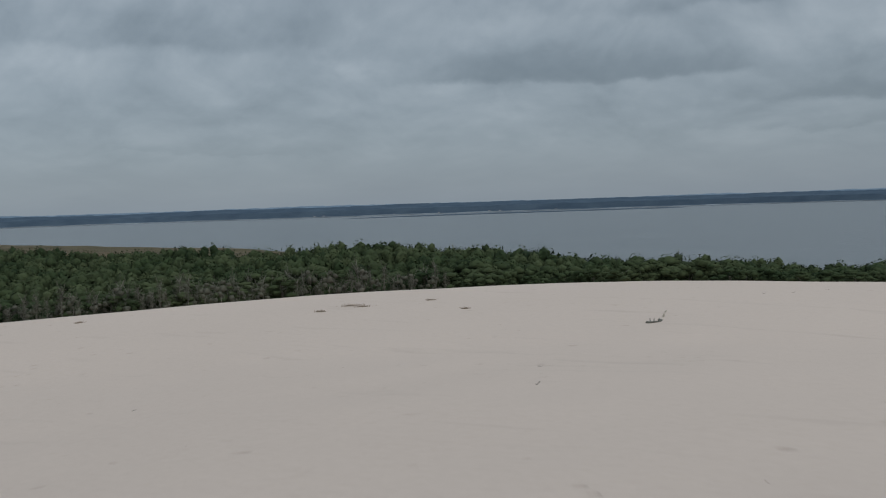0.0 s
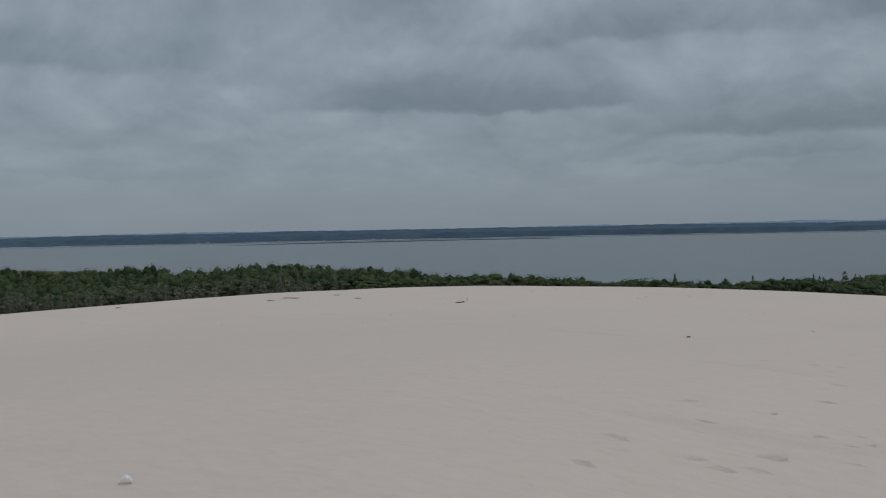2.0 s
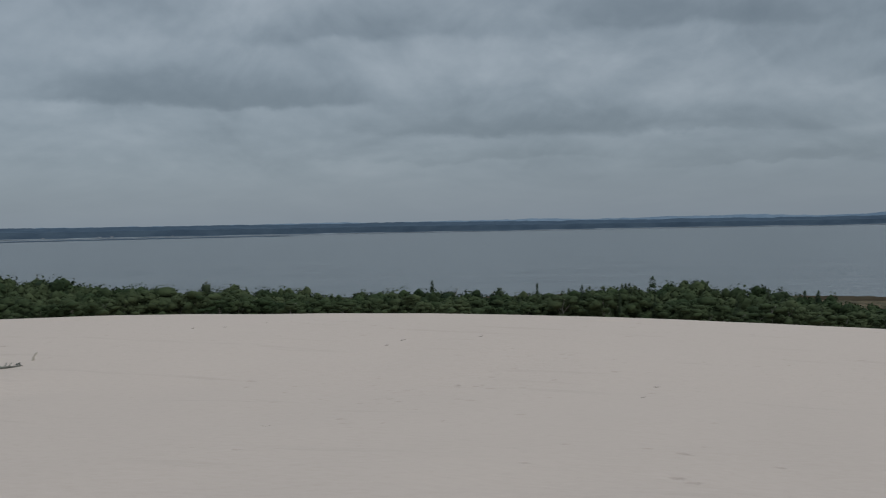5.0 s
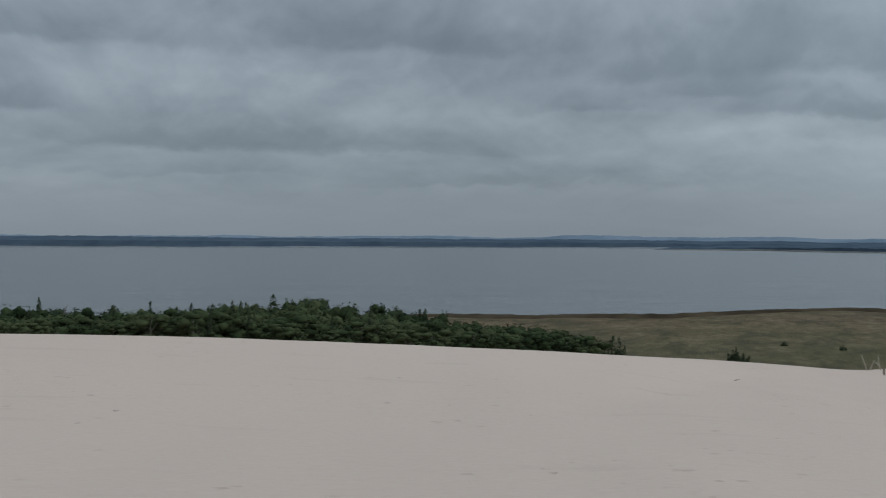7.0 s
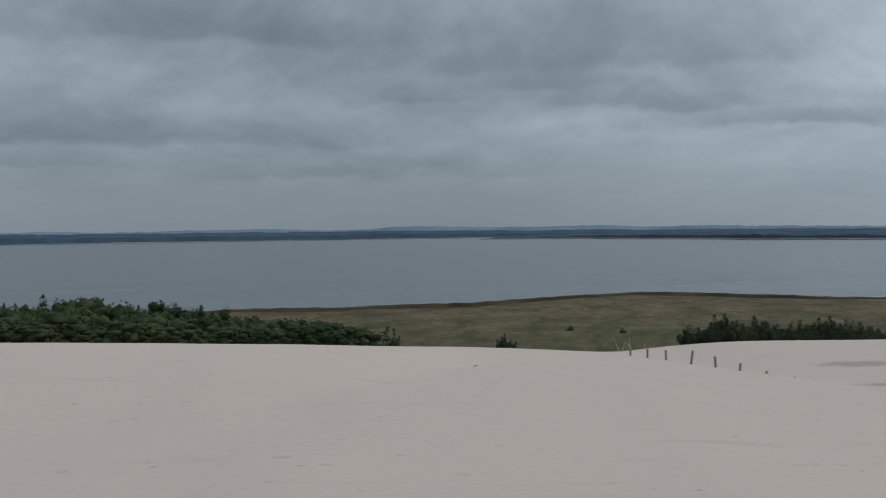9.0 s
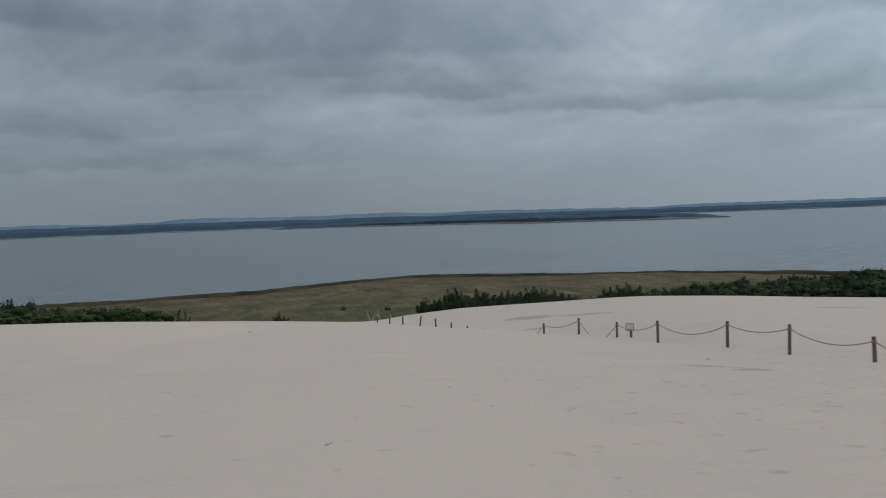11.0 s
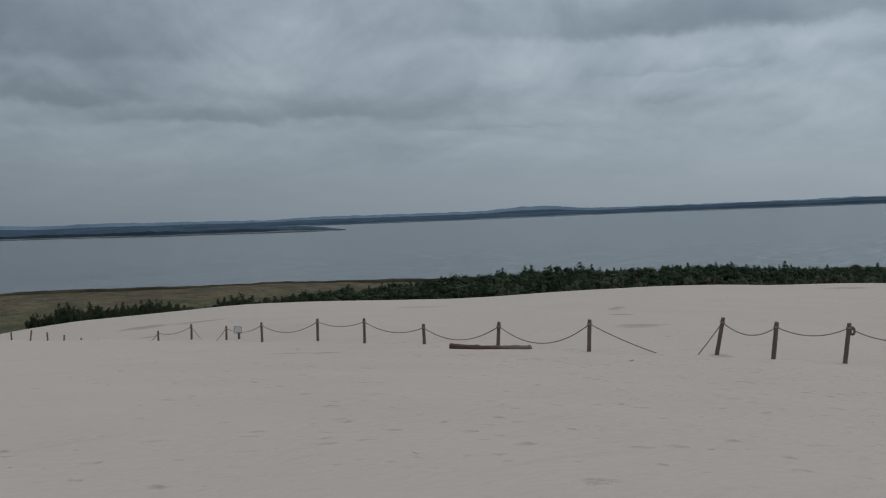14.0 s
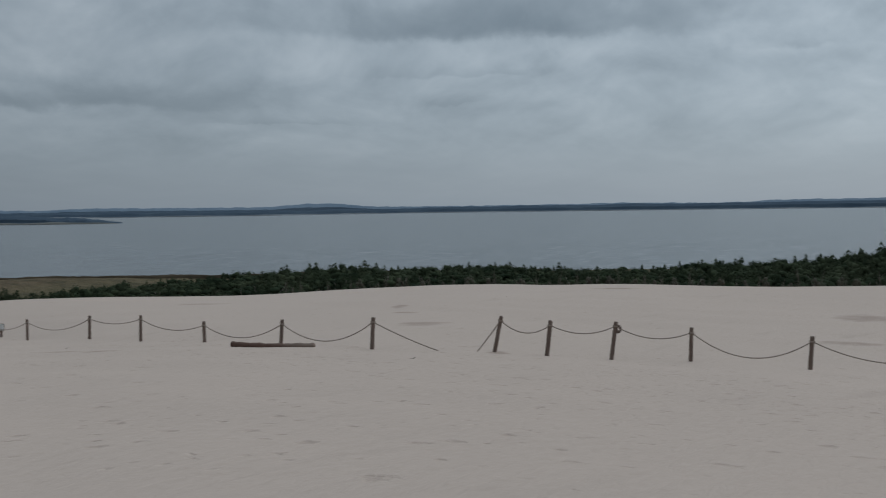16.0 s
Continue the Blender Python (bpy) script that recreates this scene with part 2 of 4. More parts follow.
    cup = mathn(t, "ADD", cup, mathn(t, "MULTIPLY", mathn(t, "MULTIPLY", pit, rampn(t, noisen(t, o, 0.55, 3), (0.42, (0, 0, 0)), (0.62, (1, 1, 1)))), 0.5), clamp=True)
    # patches of darker damp sand beyond the fence and on the slope: middle x, y, half length, half width, bearing
    for px, py, hl, hw, bearing in DAMP:
        dx, dy = mathn(t, "SUBTRACT", place.outputs[0], px), mathn(t, "SUBTRACT", place.outputs[1], py)
        ca, sa = math.cos(radians(bearing)), math.sin(radians(bearing))
        along = mathn(t, "MULTIPLY", mathn(t, "SUBTRACT", mathn(t, "MULTIPLY", dx, ca), mathn(t, "MULTIPLY", dy, sa)), 1 / hl)
        across = mathn(t, "MULTIPLY", mathn(t, "ADD", mathn(t, "MULTIPLY", dx, sa), mathn(t, "MULTIPLY", dy, ca)), 1 / hw)
        reach = mathn(t, "ADD", mathn(t, "MULTIPLY", along, along), mathn(t, "MULTIPLY", across, across))
        wet = rampn(t, mathn(t, "ADD", reach, mathn(t, "MULTIPLY", noisen(t, o, 0.9, 4, 0.6), 1.1)), (0.55, (0.6, 0.6, 0.6)), (1.6, (0, 0, 0)))
        base = mixn(t, wet, base, (0.265, 0.195, 0.158))
    # ragged scuffs, thickest where it is trodden
    scuff = rampn(t, noisen(t, mapn(t, o, (0.8, 1.5, 1), rot=(0, 0, -0.6)), 2.2, 5, 0.6, 0.3), (0.60, (0, 0, 0)), (0.72, (1, 1, 1)))
    scuff = mathn(t, "MULTIPLY", mathn(t, "MULTIPLY", scuff, inside), mathn(t, "SUBTRACT", walked, 0.42, clamp=True))
    base = mixn(t, mathn(t, "MULTIPLY", scuff, 0.34), base, (0.31, 0.236, 0.192))
    # shade inside the dents, painted darker because the bump alone shows little
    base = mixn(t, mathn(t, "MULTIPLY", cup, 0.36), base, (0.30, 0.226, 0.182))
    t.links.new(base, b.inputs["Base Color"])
    ripple = noisen(t, mapn(t, o, (0.8, 3.4, 1), rot=(0, 0, 0.35)), 1.1, 5, 0.6, 0.6)
    h = mathn(t, "SUBTRACT", mathn(t, "MULTIPLY", ripple, 0.35), mathn(t, "ADD", mathn(t, "MULTIPLY", cup, 0.4), mathn(t, "MULTIPLY", scuff, 0.10)))
    bumpn(t, b, mathn(t, "ADD", h, mathn(t, "MULTIPLY", grain, 0.05)), 0.6, 0.2)
    return m


def meadow_material():
    m, t, b, o = material("marsh_meadow", 0.95, spec=0.1)
    broad = noisen(t, mapn(t, o, (0.7, 1.3, 1)), 0.016, 6, 0.6, 0.6)
    tuft = noisen(t, mapn(t, mapn(t, o, rot=(0, 0, 0.3)), (1.1, 0.5, 1)), 0.14, 6, 0.68, 0.4)
    fine = noisen(t, o, 1.1, 6, 0.7)
    blown = mapn(t, o, rot=(0, 0, 0.3))
    tussock = noisen(t, mapn(t, blown, (1.0, 0.3, 1)), 0.7, 5, 0.7, 0.3)
    c = rampn(t, broad, (0.36, (0.104, 0.093, 0.047)), (0.44, (0.142, 0.118, 0.062)), (0.50, (0.185, 0.130, 0.084)), (0.56, (0.128, 0.098, 0.060)), (0.64, (0.110, 0.098, 0.048)))
    # wetter, greener ground towards the dune, red-brown sedge towards the lake
    place = t.nodes.new("ShaderNodeSeparateXYZ")
    t.links.new(o, place.inputs[0])
    zone = mathn(t, "ADD", mathn(t, "MULTIPLY", place.outputs[1], 0.0064), mathn(t, "MULTIPLY", noisen(t, o, 0.012, 5, 0.6), 0.9))
    sedge = rampn(t, mathn(t, "MULTIPLY", zone, 0.5), (0.70, (0.094, 0.091, 0.042)), (0.80, (0.128, 0.108, 0.050)), (0.89, (0.172, 0.112, 0.068)), (0.98, (0.098, 0.070, 0.044)))
    c = mixn(t, 0.62, c, sedge)
    streak = noisen(t, mapn(t, o, (0.5, 0.6, 1)), 0.05, 6, 0.65, 0.5)
    c = mixn(t, rampn(t, streak, (0.52, (0, 0, 0)), (0.62, (0.5, 0.5, 0.5))), c, (0.090, 0.066, 0.042))
    c = mixn(t, rampn(t, tuft, (0.50, (0, 0, 0)), (0.60, (0.85, 0.85, 0.85))), c, (0.066, 0.060, 0.034))
    c = mixn(t, rampn(t, tuft, (0.36, (0.7, 0.7, 0.7)), (0.45, (0, 0, 0))), c, (0.205, 0.162, 0.100))
    c = mixn(t, rampn(t, tussock, (0.48, (0, 0, 0)), (0.62, (0.5, 0.5, 0.5))), c, (0.060, 0.054, 0.030))
    c = mixn(t, rampn(t, tussock, (0.36, (0.35, 0.35, 0.35)), (0.46, (0, 0, 0))), c, (0.215, 0.170, 0.105))
    c = mixn(t, mathn(t, "MULTIPLY", fine, 0.42), c, (0.062, 0.058, 0.034))
    t.links.new(c, b.inputs["Base Color"])
    bumpn(t, b, mathn(t, "ADD", fine, tuft), 1.0, 0.7)
    return m


def leaf_material(name, dark, light, dry=None):
    m, t, b, o = material(name, 0.9, spec=0.03)
    geo = t.nodes.new("ShaderNodeNewGeometry")
    info = t.nodes.new("ShaderNodeObjectInfo")
    mix = mathn(t, "FRACT", mathn(t, "ADD", geo.outputs["Random Per Island"], info.outputs["Random"]))
    c = rampn(t, mix, (0.0, dark), (0.55, tuple((a + 1.2 * d) / 2.2 for a, d in zip(light, dark))), (1.0, light))
    tone = noisen(t, geo.outputs["Position"], 0.11, 3, 0.6)
    c = mixn(t, rampn(t, tone, (0.40, (0, 0, 0)), (0.66, (1, 1, 1))), c, dry or tuple(v * 1.5 for v in light))
    t.links.new(c, b.inputs["Base Color"])
    return m


def bark_material(name, dark, light, scale=9.0):
    m, t, b, o = material(name, 0.9, spec=0.2)
    g = noisen(t, mapn(t, o, (1, 1, 0.14)), scale, 5, 0.65, 0.3)
    wear = noisen(t, o, 1.7, 4, 0.6)
    c = mixn(t, g, dark, light)
    c = mixn(t, mathn(t, "MULTIPLY", wear, 0.45), c, tuple(v * 0.55 for v in dark))
    t.links.new(c, b.inputs["Base Color"])
    bumpn(t, b, g, 0.6, 0.02)
    return m


def water_material():
    m, t, b, o = material("lake_water", 0.26, spec=0.5)
    b.inputs["IOR"].default_value = 1.33
    depth = noisen(t, mapn(t, o, (0.4, 1.0, 1)), 0.0022, 4, 0.5)
    wind = noisen(t, mapn(t, o, (0.25, 1.0, 1), rot=(0, 0, -0.35)), 0.03, 9, 0.72, 0.4)
    place = t.nodes.new("ShaderNodeSeparateXYZ")
    t.links.new(o, place.inputs[0])
    ruffled = mathn(t, "MULTIPLY", mathn(t, "SUBTRACT", place.outputs[0], 90.0), 0.006, clamp=True)      # open to the wind in the east
    ripple_glint = noisen(t, mapn(t, o, (0.45, 1.0, 1), rot=(0, 0, -0.6)), 0.22, 6, 0.7, 0.2)
    tone = mixn(t, depth, (0.094, 0.102, 0.106), (0.118, 0.126, 0.130))
    # darker wind lanes and pale ripple glints: reflections painted into the base colour
    tone = mixn(t, rampn(t, wind, (0.40, (0.55, 0.55, 0.55)), (0.56, (0, 0, 0))), tone, (0.066, 0.075, 0.080))
    ripple_glint = mathn(t, "MULTIPLY", rampn(t, ripple_glint, (0.50, (0, 0, 0)), (0.62, (1, 1, 1))), mathn(t, "ADD", 0.28, mathn(t, "MULTIPLY", ruffled, 0.6)))
    tone = mixn(t, ripple_glint, tone, (0.175, 0.186, 0.193))
    t.links.new(tone, b.inputs["Base Color"])
    w = noisen(t, mapn(t, o, (1.0, 0.55, 1), rot=(0, 0, 0.6)), 0.35, 5, 0.62, 0.3)
    swell = noisen(t, o, 0.10, 4, 0.6, 0.2)
    bumpn(t, b, mathn(t, "ADD", w, mathn(t, "MULTIPLY", swell, 3.0)), 0.45, 1.0)
    return m


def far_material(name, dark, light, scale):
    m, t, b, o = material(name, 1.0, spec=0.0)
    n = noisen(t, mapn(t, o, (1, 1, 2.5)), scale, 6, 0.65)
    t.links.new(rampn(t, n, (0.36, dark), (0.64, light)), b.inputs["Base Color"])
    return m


SAND = sand_material()
MEADOW = meadow_material()
WATER = water_material()
LEAF = leaf_material("broad_leaf", (0.017, 0.027, 0.0130), (0.040, 0.056, 0.025), (0.062, 0.074, 0.036))
NEEDLE = leaf_material("pine_needle", (0.018, 0.029, 0.017), (0.041, 0.055, 0.029), (0.056, 0.067, 0.038))
DRY = leaf_material("dry_twigs", (0.058, 0.056, 0.043), (0.112, 0.102, 0.080), (0.092, 0.092, 0.066))
BARK = bark_material("grey_bark", (0.10, 0.088, 0.07), (0.24, 0.215, 0.18))
POST = bark_material("weathered_post", (0.094, 0.067, 0.054), (0.275, 0.200, 0.164), 14.0)


def log_material():
    """Old wood with a red-brown half and a bleached end."""
    m, t, b, o = material("red_brown_log", 0.9, spec=0.2)
    g = noisen(t, mapn(t, o, (0.14, 1, 1)), 13.0, 5, 0.65, 0.3)
    place = t.nodes.new("ShaderNodeSeparateXYZ")
    t.links.new(o, place.inputs[0])
    bleach = mathn(t, "ADD", mathn(t, "MULTIPLY", place.outputs[0], 0.3), noisen(t, mapn(t, o, (0.5, 2, 2)), 2.2, 4, 0.6))
    red = mixn(t, g, (0.060, 0.036, 0.028), (0.17, 0.098, 0.074))
    pale = mixn(t, g, (0.11, 0.075, 0.058), (0.27, 0.20, 0.16))
    t.links.new(mixn(t, rampn(t, bleach, (0.58, (0, 0, 0)), (0.9, (1, 1, 1))), red, pale), b.inputs["Base Color"])
    bumpn(t, b, g, 0.6, 0.02)
    return m


LOGWOOD = log_material()
ROPE = bark_material("hemp_rope", (0.22, 0.175, 0.14), (0.40, 0.33, 0.275), 40.0)
PALEWOOD = bark_material("bleached_wood", (0.32, 0.28, 0.22), (0.52, 0.46, 0.38), 20.0)
STRAW = leaf_material("pale_straw", (0.15, 0.105, 0.075), (0.27, 0.20, 0.14), (0.22, 0.165, 0.115))
# the blue distance haze over woods and hills is mixed into their base colours
HAZEWOOD = far_material("hazed_woodland", (0.050, 0.071, 0.097), (0.070, 0.095, 0.122), 0.02)
HAZEHILL = far_material("far_hills", (0.118, 0.160, 0.206), (0.16, 0.205, 0.252), 0.008)
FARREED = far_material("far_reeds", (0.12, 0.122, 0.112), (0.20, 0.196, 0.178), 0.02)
# pale blue-grey standing in for sky reflected at the far waterline
SHOREGLEAM = far_material("waterline_gleam", (0.12, 0.135, 0.148), (0.225, 0.245, 0.262), 0.008)


def link(name, bm, material, smooth=False):
    me = bpy.data.meshes.new(name)
    bm.to_mesh(me)
    bm.free()
    me.materials.append(material)
    if smooth:
        me.polygons.foreach_set("use_smooth", [True] * len(me.polygons))
    return new(name, me)


def part(name, bm, material, parent, label="", smooth=False):
    ob = link(name, bm, material, smooth)
    ob.parent = parent
    return tagged(ob, label)


def grid_mesh(name, X, Y, Z, material, smooth=True, ring=False):
    """A sheet over a grid of places."""
    n, k = X.shape
    idx = np.arange(n * k).reshape(n, k)
    if ring:
        a, b = idx, np.roll(idx, -1, axis=0)
    else:
        a, b = idx[:-1], idx[1:]
    quads = np.stack([a[:, :-1], a[:, 1:], b[:, 1:], b[:, :-1]], -1).reshape(-1, 4)[:, ::-1]
    me = bpy.data.meshes.new(name)
    me.from_pydata(np.stack([X, Y, Z], -1).reshape(-1, 3).tolist(), [], quads.tolist())
    me.materials.append(material)
    if smooth:
        me.polygons.foreach_set("use_smooth", [True] * len(me.polygons))
    me.update()
    return new(name, me)


def wavy(a, seed, octaves=4, base=1.0):
    """Smooth 1D noise, about -1 to 1."""
    r, v = np.random.default_rng(seed), np.zeros_like(a, float)
    for i in range(octaves):
        f = base * 2 ** i
        for _ in range(3):
            v += np.sin(a * f * r.uniform(0.7, 1.4) + r.uniform(0, 7)) * 0.35 / 1.7 ** i
    return v


def field(x, y, scale, seed):
    """Smooth 2D noise, about -1 to 1."""
    r, v = np.random.default_rng(seed), np.zeros_like(x, float)
    for i in range(9):
        a, f = r.uniform(0, 6.28), r.uniform(0.6, 1.6) / scale
        v += np.sin((x * np.cos(a) + y * np.sin(a)) * f + r.uniform(0, 6.28)) / 3.2
    return v


# ---- the dune: bearings in degrees to the right of +y, distances and falls in metres from the viewer's eye ----
crest_fall = knots(-84, 5.5, -74, 5.05, -62.7, 4.52, -56.6, 4.26, -50, 4.02, -46, 3.86, -42.5, 3.74, -38, 3.66, -34, 3.59, -29, 3.58, -26, 3.63, -23, 3.72, -20, 3.76, -16, 3.85, -12.5, 3.97, -9, 4.12, -5.6, 4.26, -1.5, 4.43,
                   1.5, 4.56, 4.5, 4.71, 7.2, 4.89, 10.5, 5.10, 13.1, 5.28, 15.4, 5.43, 16.8, 5.55, 17.9, 5.40, 19.6, 5.19, 21, 5.05, 23, 4.94, 26, 4.83, 28, 4.74, 30.6, 4.61, 32.2, 4.60, 35.5, 4.67, 39, 4.77, 42, 4.83, 44.8, 4.79,
                   48, 4.65, 51, 4.56, 54.3, 4.46, 57.5, 4.48, 60.5, 4.54, 63.2, 4.46, 67, 4.52, 70, 4.56, 73, 4.55, 78, 4.42)
crest_far = knots(-84, 84, 2, 84, 7, 90, 12, 103, 16.8, 112, 20, 112, 24, 107, 30, 101, 40, 96, 60, 90, 84, 90)
# the foot of the near slope, and the line of the fence on the other side
mid_far = knots(-84, 60, 2, 60, 7, 70, 12, 92, 17.4, 107, 18.7, 104, 20.5, 98, 23, 89, 26.1, 80, 29.7, 71, 31.6, 65, 34.7, 55, 37.3, 50, 40.7, 45.5, 45, 41, 50, 37.5, 57, 36.5, 64, 36.5, 75, 36)
fence_fall = knots(-84, 7.2, -62, 6.5, -45, 5.7, -30, 5.45, -15, 5.7, 0, 6.2, 6, 5.9, 12, 5.58, 17.4, 5.62, 18.7, 5.74, 20.5, 5.88, 23, 6.07, 26.1, 6.31, 27.8, 6.43, 29.7, 6.53, 31.7, 6.70, 34.7, 6.90, 37.3, 7.07, 40.7, 7.28, 44.9, 7.64, 49.9, 8.01,
                   56.9, 8.30, 59.8, 8.39, 63.4, 8.59, 67.7, 8.73, 73.9, 8.90, 84, 9.2)


def sand_z(b, d):
    """Height of the sand at bearing b (degrees) and distance d."""
    b, d = np.broadcast_arrays(np.asarray(b, float), np.asarray(d, float))
    back = np.clip((np.abs(b - 5) - 105) / 45, 0, 1)
    dc = crest_far(b)
    zc = -dc * np.tan(np.radians(crest_fall(b)))
    dm = np.minimum(mid_far(b), dc - 3)
    zm = -dm * np.tan(np.radians(fence_fall(b)))
    u = d ** 2 / (d + 6) / (dm ** 2 / (dm + 6))
    near = -2.0 + (zm + 2.0) * (1.12 * u - 0.12 * u ** 2)
    far = zm + (zc - zm) * np.clip((d - dm) / (dc - dm), 0, 1)
    z = np.where(d < dm, near, far)
    o = np.maximum(d - dc, 0)
    z = z - np.where(o < 30, 0.004 * o ** 2 + 0.09 * o, 6.3 + 0.42 * (o - 30))
    plain = -2.0 - 0.012 * d ** 2 / (d + 6) - 0.5 * np.maximum(d - 130, 0)
    return EYE + z * (1 - back) + plain * back


def at(b, d):
    """The point on the sand at bearing b and distance d."""
    return Vector((math.sin(radians(b)) * d, math.cos(radians(b)) * d, float(sand_z(b, d))))


bearings = np.concatenate([np.arange(-76, 92, 0.4), np.arange(92, 284, 4.0)])
steps = np.concatenate([[0.0], np.arange(1, 45, 0.55), np.arange(45, 128, 1.0), np.arange(128, 176, 3.0)])
B, D = np.meshgrid(bearings, steps, indexing="ij")
Bw = np.where(B > 180, B - 360, B)
X, Y = np.sin(np.radians(B)) * D, np.cos(np.radians(B)) * D
Z = sand_z(Bw, D) + (0.035 * field(X, Y, 1.1, 1) + 0.05 * field(X, Y, 4.0, 2)) * np.clip(D / 12, 0, 1) * np.clip((crest_far(Bw) - D) / 25, 0.25, 1)
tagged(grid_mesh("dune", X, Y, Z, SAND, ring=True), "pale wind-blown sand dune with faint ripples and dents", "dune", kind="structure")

# ---- low land, lake and far shores ----
shore_far = knots(-72, 880, -62, 730, -60, 680, -56.5, 580, -53, 520, -49, 460, -43, 340, -36, 268, -28, 240, -20, 227, -10, 230, -4, 223, 0, 226, 4.5, 225, 10, 231, 13, 241, 16, 253, 19.8, 264, 23, 258, 26, 253, 29, 249.5, 32, 246, 36, 243, 41, 236, 80, 238)


def land_z(b, d):
    s = np.clip((shore_far(b) - d) / 170, 0, 1)
    hill = 6.5 * np.exp(-((b + 69) / 6.5) ** 2 - ((d - 310) / 80) ** 2)
    return 0.75 + 2.2 * s * s * np.clip(np.abs(b - 16) / 25, 0.25, 1) + hill


lb = np.arange(-100, 112, 0.5)
ls = np.linspace(0, 1, 46)
B, U = np.meshgrid(lb, ls, indexing="ij")
edge = shore_far(B) + 1.6 * wavy(np.radians(B) * 40, 4)
D = 80 + (edge - 80) * U
X, Y = np.sin(np.radians(B)) * D, np.cos(np.radians(B)) * D
Z = land_z(B, D) + 0.25 * field(X, Y, 14, 5) - (U > 0.999) * 1.2
tagged(grid_mesh("ground", X, Y, Z, MEADOW), "flat olive-brown marsh meadow down to the lake", "meadow", kind="structure")

wb, wr = np.linspace(0, 2 * np.pi, 181)[:-1], np.array([20.0, 200, 500, 1100, 2000, 3000])
B, D = np.meshgrid(wb, wr, indexing="ij")
tagged(grid_mesh("water", np.sin(B) * D, np.cos(B) * D, B * 0, WATER, ring=True), "grey rippled lake under an overcast sky", "lake", kind="structure")


def far_strip(name, b0, b1, step, front, depth, top, bumps, material, label, seed, skirt=2.5, lumps=0.0):
    """Wooded land across the water: a low bank, a front of tree tops and a canopy rising behind."""
    b = np.arange(b0, b1, step)
    end = np.clip(np.minimum(b - b0, b1 - b) / 1.2, 0, 1)
    f, t = front(b), top(b)
    t = t + bumps * 3.0 * wavy(np.radians(b) * 28, seed + 3, 3)
    t = t + lumps * (np.abs(wavy(np.radians(b) * 70, seed + 8, 3)) - 0.4) + 0.35 * lumps * wavy(np.radians(b) * 330, seed + 9, 3)
    tops = t * 0.6 + bumps * wavy(np.radians(b) * 150, seed, 5)
    rows = []
    for i, (u, h) in enumerate([(0, -1.0), (0.0, 0.6), (0.03, skirt), (0.05, 0.75), (0.3, 0.9), (0.65, 1.0), (1.0, 1.0)]):
        d = f + depth * u
        if i < 3:
            z = np.full_like(b, h)
        else:
            z = (tops + (t - tops) * (h - 0.75) * 4) * (0.98 + 0.02 * wavy(np.radians(b) * 420, seed + i, 4))
        rows.append((np.sin(np.radians(b)) * d, np.cos(np.radians(b)) * d, np.where(z > 0, z * end, z)))
    X, Y, Z = (np.stack([r[k] for r in rows], 1) for k in range(3))
    return tagged(grid_mesh(name, X, Y, Z, material, smooth=False), label, "far shore", kind="structure")


far_front = knots(-80, 2200, -57, 2250, -45, 2240, -30, 2250, -15, 2180, 5, 2250, 20, 2280, 40, 2080, 45, 2090, 52, 2290, 62, 2300, 80, 2450)
far_top = knots(-80, 20.9, -63, 19.9, -56, 21.6, -46, 23.4, -34, 24.6, -25, 23.2, -19, 23.6, -16, 22, -7, 20.1, 0, 19.5, 6, 18.9, 12, 17.4, 20, 13.6, 29, 11, 41, 10, 50, 9, 56, 12.5, 62, 13, 64, 15.5, 67, 13, 73, 16, 80, 16)
# shore, hills, spit and sandbar get their haze from painted colour alone
far_strip("far_shore", -95, 105, 0.05, far_front, 300, far_top, 0.42, HAZEWOOD, "dark wooded shore across the lake", 11, lumps=0.95)
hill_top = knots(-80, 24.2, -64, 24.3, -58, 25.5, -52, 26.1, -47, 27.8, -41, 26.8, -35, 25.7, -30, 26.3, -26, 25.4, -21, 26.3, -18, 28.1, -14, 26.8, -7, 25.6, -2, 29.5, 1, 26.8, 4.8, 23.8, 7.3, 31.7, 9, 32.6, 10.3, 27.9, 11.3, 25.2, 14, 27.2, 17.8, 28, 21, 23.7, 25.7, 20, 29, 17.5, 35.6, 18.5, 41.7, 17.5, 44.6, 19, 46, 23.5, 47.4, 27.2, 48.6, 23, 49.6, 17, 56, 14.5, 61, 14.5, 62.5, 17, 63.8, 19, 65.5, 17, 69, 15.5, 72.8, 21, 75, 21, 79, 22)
far_strip("far_hills", -95, 105, 0.08, lambda b: np.full_like(b, 2800.0), 90, hill_top, 0.6, HAZEHILL, "hazy blue-grey hills behind the far shore", 23, lumps=1.6)
spit_front = knots(11, 1880, 11.7, 1860, 16.6, 1790, 19, 1640, 22.9, 1500, 26, 1340, 29.3, 1300, 33, 1230, 36.2, 1225)
far_strip("wooded_spit", 11.2, 36.6, 0.05, spit_front, 80, knots(11, 4, 14, 8, 20, 9.5, 29, 10.0, 34.0, 9, 36, 2.5), 0.7, HAZEWOOD, "low wooded spit reaching into the lake", 31, lumps=0.95)
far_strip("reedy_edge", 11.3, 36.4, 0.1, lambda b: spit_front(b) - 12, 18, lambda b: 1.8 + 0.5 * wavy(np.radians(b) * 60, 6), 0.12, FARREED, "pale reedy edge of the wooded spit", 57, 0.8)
far_strip("sandbar", -44, -25, 0.1, knots(-44, 1700, -26, 1850), 36, knots(-44, 0.7, -38, 1.6, -25, 1.4), 0.12, HAZEWOOD, "thin reedy sandbar in the lake", 41, 0.5)
